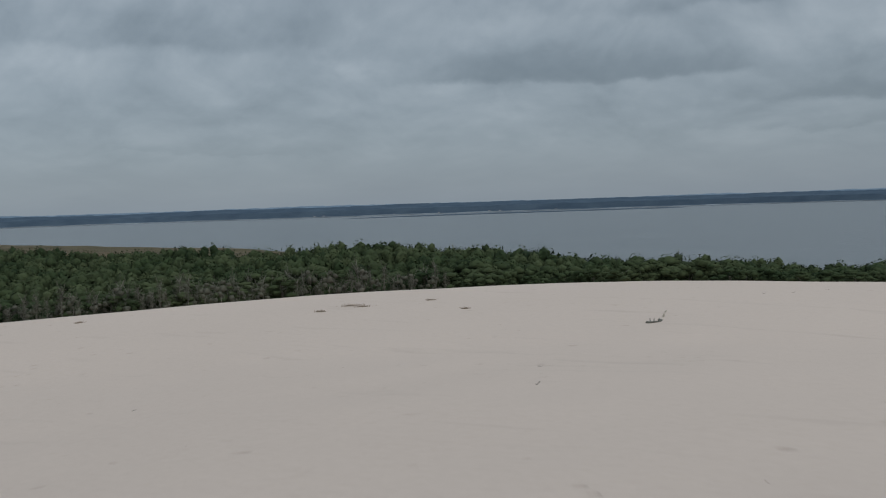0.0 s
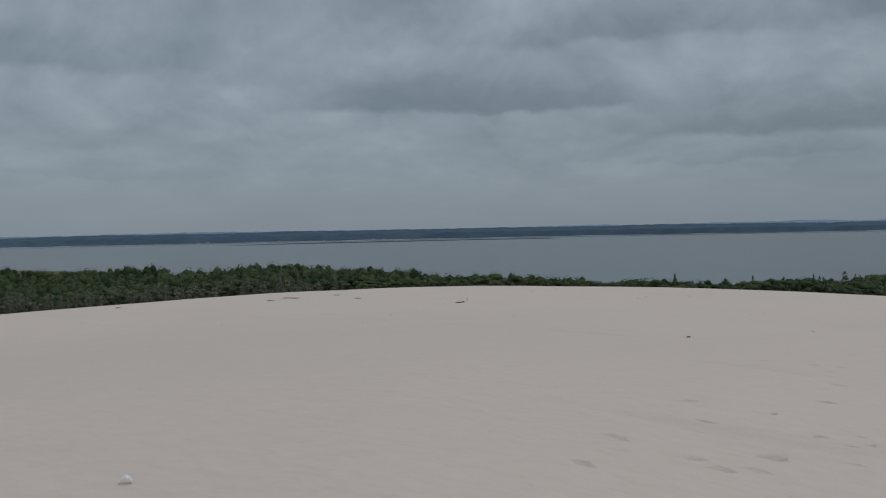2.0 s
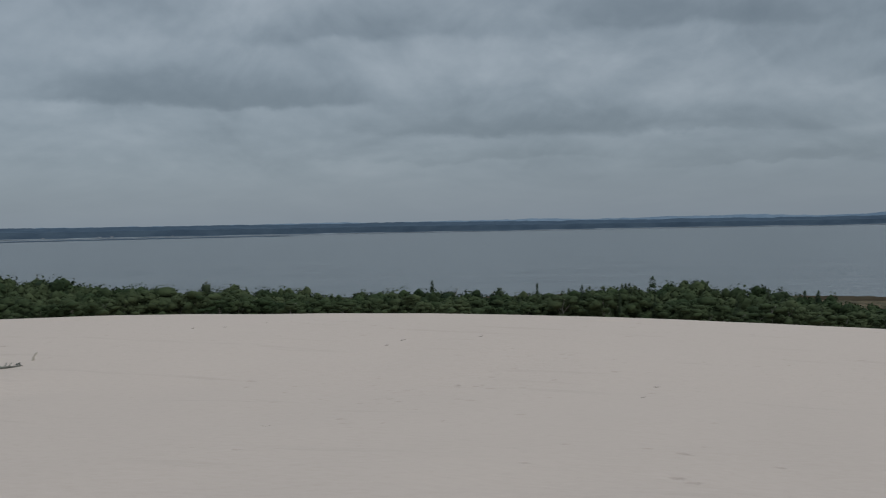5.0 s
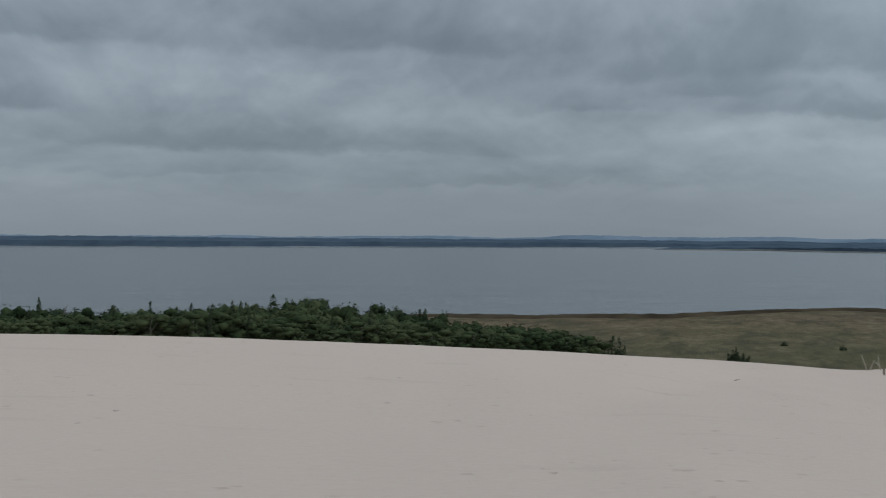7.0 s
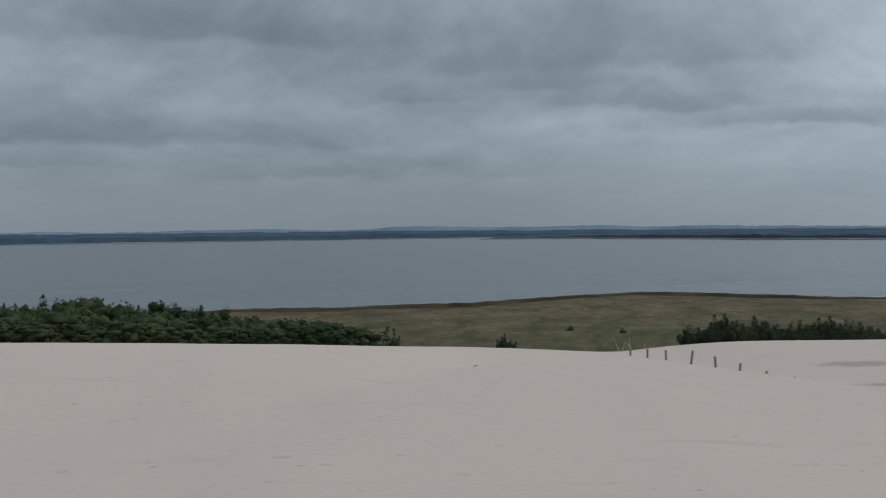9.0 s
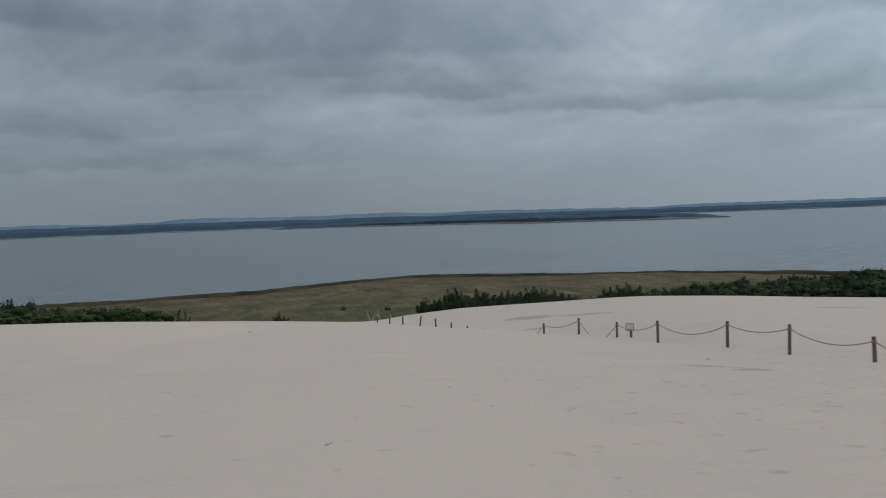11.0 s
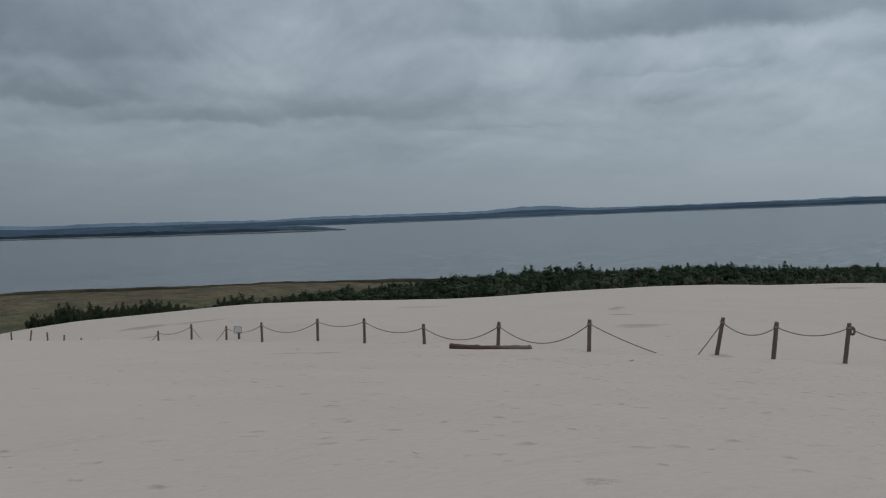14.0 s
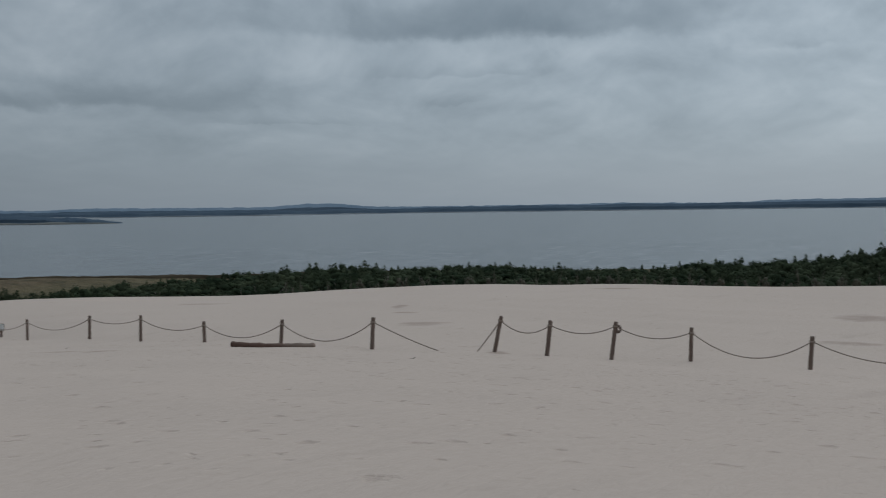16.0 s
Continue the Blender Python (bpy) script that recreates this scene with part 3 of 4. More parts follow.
# added strip: the bright reflection along the far waterline, built as a low bank
far_strip("far_beach", -95, 105, 0.1, lambda b: far_front(b) - 15, 18, lambda b: 1.6 + 0.5 * wavy(np.radians(b) * 60, 5), 0.12, SHOREGLEAM, "pale strip along the far shore in place of the lake's bright reflection", 51, 0.7)

# reeds along the near shore
REED = far_material("brown_reeds", (0.034, 0.027, 0.019), (0.070, 0.055, 0.037), 0.12)


# a dense bank of reeds
rb = np.arange(-30, 60, 0.04)
front = shore_far(rb) + 1.6 * wavy(np.radians(rb) * 40, 4) - 0.6
tall = 0.26 + 0.16 * wavy(np.radians(rb) * 22, 9, 2) + 0.06 * wavy(np.radians(rb) * 300, 12, 4)
tall = np.clip(tall, 0.15, 2.0)
wide = 3 + 3 * np.clip(0.8 + wavy(np.radians(rb) * 18, 10, 3), 0.1, 2)
profile = [(0, -0.9, 0), (0.0, 0.35, 0.75), (-0.15, 0.5, 1.0), (-0.45, 0.5, 0.95), (-0.8, 0.4, 0.6), (-1.0, 0.2, 0.0)]
cols = [(np.sin(np.radians(rb)) * (front + wide * u), np.cos(np.radians(rb)) * (front + wide * u), 0.62 * (v > 0) + v * 0.4 + tall * w * (1 + 0.12 * wavy(np.radians(rb) * 500, 20 + k, 3))) for k, (u, v, w) in enumerate(profile)]
cols[-1] = (*cols[-1][:2], land_z(rb, front - wide) - 0.35)
tagged(grid_mesh("reed_bank", *(np.stack([c[k] for c in cols], 1) for k in range(3)), REED, smooth=False), "soft dark brown bank of reeds along the lake shore", "reeds", kind="stuff")

# ---- trees ----
def tri_mesh(name, V, T, material):
    me = bpy.data.meshes.new(name)
    me.vertices.add(len(V))
    me.vertices.foreach_set("co", V.astype(np.float32).ravel())
    me.loops.add(3 * len(T))
    me.loops.foreach_set("vertex_index", T.astype(np.int32).ravel())
    me.polygons.add(len(T))
    me.polygons.foreach_set("loop_start", np.arange(0, 3 * len(T), 3, dtype=np.int32))
    me.materials.append(material)
    me.update(calc_edges=True)
    return me


def small_ball():
    bm = bmesh.new()
    bmesh.ops.create_icosphere(bm, subdivisions=1, radius=1.0)
    V = np.array([v.co[:] for v in bm.verts])
    T = np.array([[v.index for v in f.verts] for f in bm.faces])
    bm.free()
    return V, T


PEBBLE = small_ball()


def join(pieces):
    V, T, n = [], [], 0
    for v, t in pieces:
        V.append(v), T.append(t + n)
        n += len(v)
    return np.concatenate(V), np.concatenate(T)


def leaves(r, centres, outward, size):
    """Small leaf clumps, each a tilted triangle, facing roughly outward."""
    n = len(centres)
    a = r.normal(size=(n, 3))
    a -= (a * outward).sum(1, keepdims=True) * outward * 0.75
    a /= np.linalg.norm(a, axis=1, keepdims=True)
    b = np.cross(outward, a) + 0.35 * r.normal(size=(n, 3))
    s = size * r.uniform(0.6, 1.4, (n, 1))
    V = np.stack([centres + a * s, centres - a * s * 0.6 + b * s * 0.8, centres - a * s * 0.6 - b * s * 0.8], 1).reshape(-1, 3)
    return V, np.arange(3 * n).reshape(n, 3)


def lump(r, centre, radius, squash=0.8):
    V, T = PEBBLE
    s = 1 + 0.28 * r.normal(size=(len(V), 1)).clip(-1.5, 1.5)
    return V * s * radius * np.array([1, 1, squash]) + centre, T


def broad_crown(seed, lumps=24, leaf=2400, size=0.0125, low=0.25):
    """Crown of a broadleaf tree, 1 high, about 0.6 across: leafy clumps of uneven size."""
    r, pieces, cs, ns = np.random.default_rng(seed), [], [], []
    for i in range(lumps):
        a, u = r.uniform(0, 6.28), (i + r.uniform(0, 1)) / lumps
        h = low + (0.85 - low) * u
        w = 0.35 * math.sqrt(max(0.04, 1 - (2 * u - 0.62) ** 2 * 0.5)) * r.uniform(0.3, 1.0)
        c, rad = np.array([math.cos(a) * w, math.sin(a) * w, h]), r.uniform(0.09, 0.155)
        pieces.append(lump(r, c, rad * 0.64, 0.85))
        n = r.normal(size=(leaf // lumps, 3))
        n /= np.linalg.norm(n, axis=1, keepdims=True)
        c = c + n * np.array([1, 1, 0.9]) * rad * r.uniform(0.5, 1.0, (len(n), 1))
        n = n + 0.4 * r.normal(size=n.shape) + np.array([0, 0, 0.2])
        cs.append(c), ns.append(n / np.linalg.norm(n, axis=1, keepdims=True))
    pieces.append(leaves(r, np.concatenate(cs), np.concatenate(ns), size))
    return join(pieces)


def pine_crown(seed, tiers=11, leaf=1700, slim=0.17, leaf_size=0.0095):
    """Crown of a conifer, 1 high, from 0.2 up: whorls of drooping boughs round a pointed top."""
    r, pieces = np.random.default_rng(seed), []
    for i in range(tiers):
        u = i / (tiers - 1)
        z, rad, k = 0.24 + 0.72 * u, slim * (1.06 - u) ** 0.75 * r.uniform(0.75, 1.1), 13
        a = np.arange(2 * k) * math.pi / k + r.uniform(0, 6)
        rr = rad * np.where(np.arange(2 * k) % 2, r.uniform(0.5, 0.7, 2 * k), r.uniform(0.7, 1.1, 2 * k))
        rr = rr * 0.78
        ring = np.stack([np.cos(a) * rr, np.sin(a) * rr, z - rr * 0.35 + r.normal(size=2 * k) * 0.012], 1)
        V = np.concatenate([ring, [[0, 0, z + 0.10 * (1.1 - u * 0.7)]]])
        pieces.append((V, np.stack([np.arange(2 * k), (np.arange(2 * k) + 1) % (2 * k), np.full(2 * k, 2 * k)], 1)))
    u = r.uniform(0, 1, leaf) ** 1.3
    a, w = r.uniform(0, 6.28, leaf), slim * (1.06 - u) ** 0.75 * r.uniform(0.45, 0.9, leaf)
    c = np.stack([np.cos(a) * w, np.sin(a) * w, 0.22 + 0.74 * u + r.normal(size=leaf) * 0.02], 1)
    n = np.stack([np.cos(a), np.sin(a), np.full(leaf, 0.7)], 1)
    pieces.append(leaves(r, c, n / np.linalg.norm(n, axis=1, keepdims=True), leaf_size))
    return join(pieces)


def rod(p, q, r0, r1, sides=5):
    """A tapered rod from p to q."""
    p, q = np.asarray(p, float), np.asarray(q, float)
    w = (q - p) / (np.linalg.norm(q - p) + 1e-9)
    u = np.cross(w, [0.3, 0.9, 0.2])
    u /= np.linalg.norm(u)
    v = np.cross(w, u)
    a = np.arange(sides) * 2 * math.pi / sides
    c = np.cos(a)[:, None] * u + np.sin(a)[:, None] * v
    V = np.concatenate([p + c * r0, q + c * r1, [q]])
    i, j = np.arange(sides), (np.arange(sides) + 1) % sides
    T = np.concatenate([np.stack([i, j, j + sides], 1), np.stack([i, j + sides, i + sides], 1), np.stack([i + sides, j + sides, np.full(sides, 2 * sides)], 1)])
    return V, T


def trunk_mesh(seed, top=0.8, limbs=5, radius=0.018):
    """Trunk and limbs of a tree 1 high."""
    r, pieces, p = np.random.default_rng(seed), [], np.zeros(3)
    for i in range(4):
        q = np.array([r.normal() * 0.012, r.normal() * 0.012, top * (i + 1) / 4])
        pieces.append(rod(p, q, radius * (1 - i * 0.2), radius * (0.8 - i * 0.2), 6))
        p = q
    for i in range(limbs):
        h, a = r.uniform(0.3, 0.75) * top / 0.8, r.uniform(0, 6.28)
        q = np.array([math.cos(a) * 0.12, math.sin(a) * 0.12, h + r.uniform(0.1, 0.24)])
        pieces.append(rod((0, 0, h), q, radius * 0.45, radius * 0.12, 4))
    return join(pieces)


def bare_crown(seed):
    """Fine bare twigs of a half-dead tree 1 high."""
    r, pieces = np.random.default_rng(seed), []
    for i in range(16):
        h, a = r.uniform(0.3, 0.85), r.uniform(0, 6.28)
        q = np.array([math.cos(a) * r.uniform(0.05, 0.13), math.sin(a) * r.uniform(0.05, 0.13), h + r.uniform(0.12, 0.3)])
        p = np.array([0, 0, h])
        pieces.append(rod(p, q, 0.007, 0.003, 3))
        for _ in range(3):
            m = p + (q - p) * r.uniform(0.4, 1.0)
            pieces.append(rod(m, m + r.normal(size=3) * 0.05 + np.array([0, 0, 0.06]), 0.004, 0.0015, 3))
    u = r.normal(size=(120, 3))
    u[:, 2] = np.abs(u[:, 2])
    u /= np.linalg.norm(u, axis=1, keepdims=True)
    pieces.append(leaves(r, u * np.array([0.2, 0.2, 0.42]) * r.uniform(0.5, 1, (120, 1)) + np.array([0, 0, 0.5]), u, 0.022))
    return join(pieces)


def bush_crown(seed, shoots=26, leaf=5200):
    """A dense low shrub, 1 high and about 1.3 across, with pointed leafy shoots."""
    r, pieces, cs, ns = np.random.default_rng(seed), [], [], []
    for i in range(shoots):
        a, w = r.uniform(0, 6.28), 0.5 * math.sqrt(r.uniform(0.0, 1.0))
        top = (1.0 - 2.1 * w * w) * r.uniform(0.66, 1.05)
        foot, tip = np.array([math.cos(a) * w * 0.75, math.sin(a) * w * 0.75, 0.06]), np.array([math.cos(a) * w * 1.45, math.sin(a) * w * 1.45, top])
        pieces.append(lump(r, foot + (tip - foot) * 0.42, 0.10, 1.9))
        u = r.uniform(0.0, 1.0, (leaf // shoots, 1)) ** 0.75
        n = r.normal(size=(len(u), 3))
        n /= np.linalg.norm(n, axis=1, keepdims=True)
        cs.append(foot + (tip - foot) * u + n * (0.035 + 0.17 * np.sin(np.pi * np.clip(u * 0.8 + 0.18, 0, 1))) * r.uniform(0.5, 1.1, u.shape)), ns.append(n)
    pieces.append(leaves(r, np.concatenate(cs), np.concatenate(ns), 0.026))
    return join(pieces)


def tree_thing(name, label, category, group, crown, crown_material, trunk, bark=BARK, crown_name="crown"):
    """One tree, 1 high, at the origin: an empty with trunk and crown."""
    root = tagged(new(name), label, category, group)
    for part_name, (V, T), m in (("trunk", trunk, bark), (crown_name, crown, crown_material)):
        ob = new(part_name, tri_mesh(part_name, V, T, m))
        ob.parent = root
    return root


tree_fall = knots(-76, 0.7, -66, 0.6, -62.7, 0.72, -61, 0.88, -59.6, 1.25, -58, 1.55, -56.5, 1.74, -54, 1.84, -52, 1.76, -49, 1.72, -47, 1.88, -44.5, 1.76, -42.5, 1.98, -40, 1.98, -37.5, 1.88, -35.5, 2.04, -34, 2.05, -32.8, 2.34, -30.8, 2.5, -28.8, 2.66, -26.4, 2.88, -24, 2.9, -21.5, 3.18, -18, 3.2, -16, 3.14, -14.3, 3.08, -12.3, 3.19, -11, 3.21, -9.7, 3.04, -6.5, 2.94, -5.5, 2.98, -4.5, 3.21, -3.3, 3.33, -1.9, 3.28, -0.7, 3.43, 0.4, 3.71, 1.6, 3.93, 3.8, 4.03, 5, 4.25, 6.1, 4.68, 8.5, 5,
                  33, 4.2, 36, 4.02, 39, 3.85, 41, 3.83, 43, 3.52, 45, 3.45, 46.6, 3.26, 48.5, 3.16, 50, 3.36, 52, 3.4, 54, 3.4, 57.3, 3.22, 59.2, 3.58, 61.3, 3.42, 63.2, 3.58, 65.5, 3.66, 67.7, 3.28, 70, 3.15, 72.3, 3.02, 74.3, 2.94, 76.2, 2.52, 78, 2.22, 84, 1.9)
wood_near = knots(-84, 102, -40, 100, 4, 101, 9, 108, 33, 124, 36, 122, 84, 118)
wood_far = knots(-76, 340, -66, 310, -61, 250, -56.5, 185, -50, 156, -36, 142, -25, 135, -5, 135, 2, 131, 9, 124, 32, 134, 38, 150, 50, 160, 84, 158)


def base_z(b, d):
    return np.maximum(land_z(b, d), sand_z(b, d)) - 0.1


KINDS = {}
for i in range(4):
    KINDS["broad", i] = (broad_crown(100 + i), trunk_mesh(200 + i), LEAF)
    KINDS["far", i] = (broad_crown(300 + i, 14, 620, 0.0175), None, LEAF)
for i in range(3):
    KINDS["pine", i] = (pine_crown(400 + i, slim=0.19 + 0.03 * i), trunk_mesh(500 + i, 0.9, 3, 0.014), NEEDLE)
    KINDS["farpine", i] = (pine_crown(600 + i, 9, 900, 0.19 + 0.03 * i, 0.0105), None, NEEDLE)
    KINDS["round", i] = (broad_crown(330 + i, 20, 2000, 0.0125), trunk_mesh(530 + i, 0.8), NEEDLE)
    KINDS["farround", i] = (broad_crown(360 + i, 15, 700, 0.018), None, NEEDLE)
    KINDS["haze", i] = (broad_crown(390 + i, 9, 420, 0.0145, 0.34), trunk_mesh(590 + i, 0.85, 7, 0.012), DRY)
    KINDS["bare", i] = (bare_crown(700 + i), trunk_mesh(800 + i, 0.9, 5, 0.016), DRY)
    KINDS["bush", i] = (bush_crown(900 + i), trunk_mesh(950 + i, 0.5, 6, 0.03), NEEDLE)

# Where trees stand: bearing, distance, place in the depth of the wood, kind.
stand = []
for b0, b1, pine in ((-75, 6.8, 0.0), (33, 84, 1.0)):
    d = 96.0
    while d < 345:
        gap = 0.8 + 0.0105 * d if pine == 0 else 1.9
        n = int(radians(b1 - b0) * d / gap)
        for b in b0 + (np.arange(n) + rng.uniform(-0.45, 0.45, n)) * (b1 - b0) / n:
            dd = d + rng.uniform(-0.45, 0.45) * gap
            u = (dd - wood_near(b)) / (wood_far(b) - wood_near(b))
            if 0 <= u <= 1:
                stand.append((float(b), float(dd), float(u), pine))
        d += gap * 1.02
nearest, rest = [], {"far": [], "farpine": [], "farround": []}
for b, d, u, pine in stand:
    near_fall, far_fall = float(crest_fall(b)) - 0.12, float(tree_fall(b))
    fall = near_fall + (min(far_fall, near_fall) - near_fall) * u ** (0.55 if pine else 0.5)
    z0 = float(base_z(b, d))
    h = EYE - d * math.tan(radians(fall)) - z0 + rng.normal() * (0.28 if pine else 0.30) + (0.42 if pine else 0.35 + 0.45 * float(field(np.array(b * 3.1), np.array(d * 0.16), 2.2, 77)) if b < -3 else 0.3)
    if h < 1.8:
        continue
    tip = rng.uniform() < (0.36 if pine else 0.14 * math.exp(-((b + 8) / 6) ** 2))
    if tip:
        h += -0.15 if pine else 0.1
    if not pine:
        h += 0.7 * u * min(1.0, max(0.0, (-b - 30) / 12))
    h = min(h, 12.5)
    nearest.append((u + rng.uniform(0, 0.1), b, d, z0, h, tip, pine))
nearest.sort()
first = {}
for i, (u, b, d, z0, h, tip, pine) in enumerate(nearest):
    p = (math.sin(radians(b)) * d, math.cos(radians(b)) * d, z0)
    turn, wide = rng.uniform(0, 360), rng.uniform(0.75, 1.4)
    k = int(rng.integers(0, 3))
    wide *= (1.15 if pine else 0.75) if tip else min(1.25, (6.5 if pine else 6.0) / h) * (0.95 if pine else 1.12)
    m = Matrix.LocRotScale(p, Euler((0, 0, radians(turn))), (h * wide, h * wide, h))
    if i < 260:
        if pine and not tip:
            name, label, group = "pine_tree", "dark round-topped pine in the wood behind the dune", "pines behind the dune"
        elif tip:
            name, label, group = "conifer", "dark green conifer in the wood below the dune", "conifers below the dune"
        else:
            name, label, group = "broadleaf_tree", "leafy green tree at the foot of the dune", "trees below the dune"
        key = ("pine" if tip else "round" if pine else "broad", k)
        if key not in first:
            crown, trunk, mat = KINDS[key]
            first[key] = tree_thing(name, label, "tree", group, crown, mat, trunk)
            first[key].matrix_basis = m
        else:
            o = copy_thing(first[key], m)
            o.matrix_basis = m
    else:
        rest["farpine" if tip else "farround" if pine else "far"].append((m, k))
for kind, name, label in (("far", "woodland", "dense green broadleaf woodland between dune and lake"), ("farround", "pine_woodland", "dense dark pine wood behind the dune"), ("farpine", "conifer_woodland", "dark conifers standing in the woodland by the lake")):
    pieces = []
    for m, k in rest[kind]:
        V, T = KINDS[kind, k][0]
        a = np.array(m)
        pieces.append((V @ a[:3, :3].T + a[:3, 3], T))
    V, T = join(pieces)
    tagged(new(name, tri_mesh(name, V, T, KINDS[kind, 0][2])), label, "woodland", kind="stuff")


def plant(kind, k, b, d, h, wide, name, label, category, group, sink=0.0):
    p = (math.sin(radians(b)) * d, math.cos(radians(b)) * d, float(base_z(b, d)) - sink)
    m = Matrix.LocRotScale(p, Euler((0, 0, rng.uniform(0, 6.28))), (h * wide, h * wide, h))
    key = (kind, k, group)
    if key not in first:
        crown, trunk, mat = KINDS[kind, k]
        first[key] = tree_thing(name, label, category, group, crown, mat, trunk, BARK)
        first[key].matrix_basis = m
    else:
        copy_thing(first[key], m).matrix_basis = m


# half-dead grey trees along the edge of the sand
for i in range(90):
    b = -61 + 23 * (i + rng.uniform(-0.4, 0.4)) / 90
    d = rng.uniform(97, 104)
    z0 = float(base_z(b, d))
    h = EYE - d * math.tan(radians(float(crest_fall(b)) - rng.uniform(0.35, 1.25))) - z0
    plant("haze" if i % 3 == 0 else "bare", i % 3 if i % 3 == 0 else i % 2, b, d, max(h, 2.2), rng.uniform(0.7, 1.0), "bare_tree", "half-dead grey tree with bare twigs at the edge of the sand", "tree", "half-dead trees")
for i in range(64):
    b = 45 + 38 * (i + rng.uniform(-0.4, 0.4)) / 64
    d = rng.uniform(112, 118)
    z0 = float(base_z(b, d))
    h = EYE - d * math.tan(radians(float(crest_fall(b)) - rng.uniform(0.2, 0.85))) - z0
    plant("haze" if i % 2 else "bare", i % 3, b, d, max(h, 3), rng.uniform(0.5, 0.75), "bare_tree", "thin grey tree with bare twigs before dark conifers", "tree", "thin grey trees")
# dark shrubs behind the crest of the sand
for i, (b, fall, wide) in enumerate(((19.9, 4.36, 0.6), (20.5, 4.5, 0.9), (21.4, 3.95, 0.62), (21.9, 4.15, 0.8), (22.7, 4.03, 0.7), (23.4, 4.3, 0.9), (24.2, 4.12, 0.8), (24.9, 4.25, 0.8), (25.6, 4.03, 0.65), (26.2, 4.1, 0.75),
                                   (26.8, 4.22, 0.8), (27.4, 4.45, 1.0), (27.9, 4.58, 1.1), (29.5, 4.42, 0.9), (30.0, 4.25, 0.7), (30.5, 4.1, 0.6), (31.1, 4.32, 0.75), (31.9, 4.45, 1.0), (32.6, 4.4, 1.0), (33.4, 4.34, 0.8), (34.2, 4.35, 0.9), (20.9, 4.4, 1.0), (23.0, 4.35, 1.1), (25.2, 4.4, 1.1), (26.5, 4.4, 1.1), (28.7, 4.62, 1.0))):
    d = 114.0 + 3 * (i % 3)
    z0 = float(base_z(b, d))
    plant("bush", i % 3, b, d, (EYE - d * math.tan(radians(fall - (0.16 if b > 29 else 0))) - z0), wide * 1.35, "shrub", "dense dark green shrub behind the sand crest", "shrub", "shrubs behind the crest")
for i, (b, d, rise, wide) in enumerate(((7.3, 118, 0.5, 0.45), (12.15, 118, 0.46, 0.4), (12.45, 117, 0.24, 0.7), (15.4, 172, 0, 0.55), (17.8, 168, 0, 0.55))):
    h = EYE - d * math.tan(radians(float(crest_fall(b)) - rise)) - float(base_z(b, d)) if rise else 1.1
    plant("bush", i % 3, b, d, h, wide * 1.3, "shrub", "lone green shrub standing in the marsh meadow", "shrub", "shrubs in the meadow")
# single trees that stand out of the wood
for i, (b, fall, d, wide, kind) in enumerate(((-27.5, 2.33, 150, 0.62, "round"), (-34.2, 1.97, 158, 0.75, "round"), (-44.5, 1.67, 166, 0.7, "round"), (-50.3, 1.66, 174, 0.5, "round"), (-37.5, 1.8, 160, 0.8, "round"),
                                            (-48.7, 1.67, 172, 0.7, "round"), (-39.7, 1.83, 162, 0.7, "round"), (-16.4, 2.95, 146, 0.9, "round"), (-25.6, 2.66, 150, 0.5, "pine"), (-14.3, 2.75, 148, 0.7, "pine"), (-9.7, 2.75, 148, 0.8, "pine"),
                                            (-8.3, 2.73, 150, 0.8, "pine"), (-6.7, 2.64, 150, 0.8, "pine"), (-5.7, 2.62, 150, 0.8, "pine"), (-4.9, 2.9, 150, 0.8, "pine"), (-1.9, 3.05, 145, 0.9, "round"), (48.4, 3.05, 165, 0.8, "pine"), (57.35, 3.12, 165, 0.8, "pine"),
                                            (46.4, 3.2, 165, 0.8, "pine"), (67.6, 3.16, 162, 0.8, "pine"), (76.4, 2.46, 160, 0.9, "pine"), (63.3, 3.45, 160, 0.7, "pine"), (61.2, 3.32, 160, 0.7, "pine"))):
    d = min(d, float(wood_far(b)) - 4)
    z0 = float(base_z(b, d))
    h = EYE - d * math.tan(radians(fall + (0.2 if b > 0 else 0.07))) - z0
    if kind == "round":
        plant("round", i % 3, b, d, h * 1.03, wide * 0.95, "pine_tree", "dark rounded tree rising above the woodland", "tree", "trees rising above the wood")
    else:
        plant("pine", i % 3, b, d, h * (0.95 if b > 0 else 0.92), wide * (1.6 if b > 0 else 2.0), "conifer", "pointed conifer rising above the woodland", "tree", "conifers rising above the wood")

# ---- rope fence, log and small things on the sand ----
def post_bm(seed, h, r=0.076):
    """A round wooden post, h above the sand and 0.4 in it, worn at the top."""
    bm, q = bmesh.new(), np.random.default_rng(seed)
    rings = [(-0.4, 1.0), (0.0, 1.0), (h * 0.4, 0.97), (h * 0.8, 0.95), (h - 0.02, 0.93), (h, 0.78)]
    n, loops = 12, []
    wob = 1 + 0.05 * q.normal(size=n)
    for z, s in rings:
        loops.append([bm.verts.new((math.cos(i * 2 * math.pi / n) * r * s * wob[i], math.sin(i * 2 * math.pi / n) * r * s * wob[i], z + (0.012 * q.normal() if z > h * 0.9 else 0))) for i in range(n)])
    for a, b in zip(loops, loops[1:]):
        for i in range(n):
            bm.faces.new((a[i], a[(i + 1) % n], b[(i + 1) % n], b[i]))
    bm.faces.new(loops[-1])
    bm.faces.new(loops[0][::-1])
    return bm


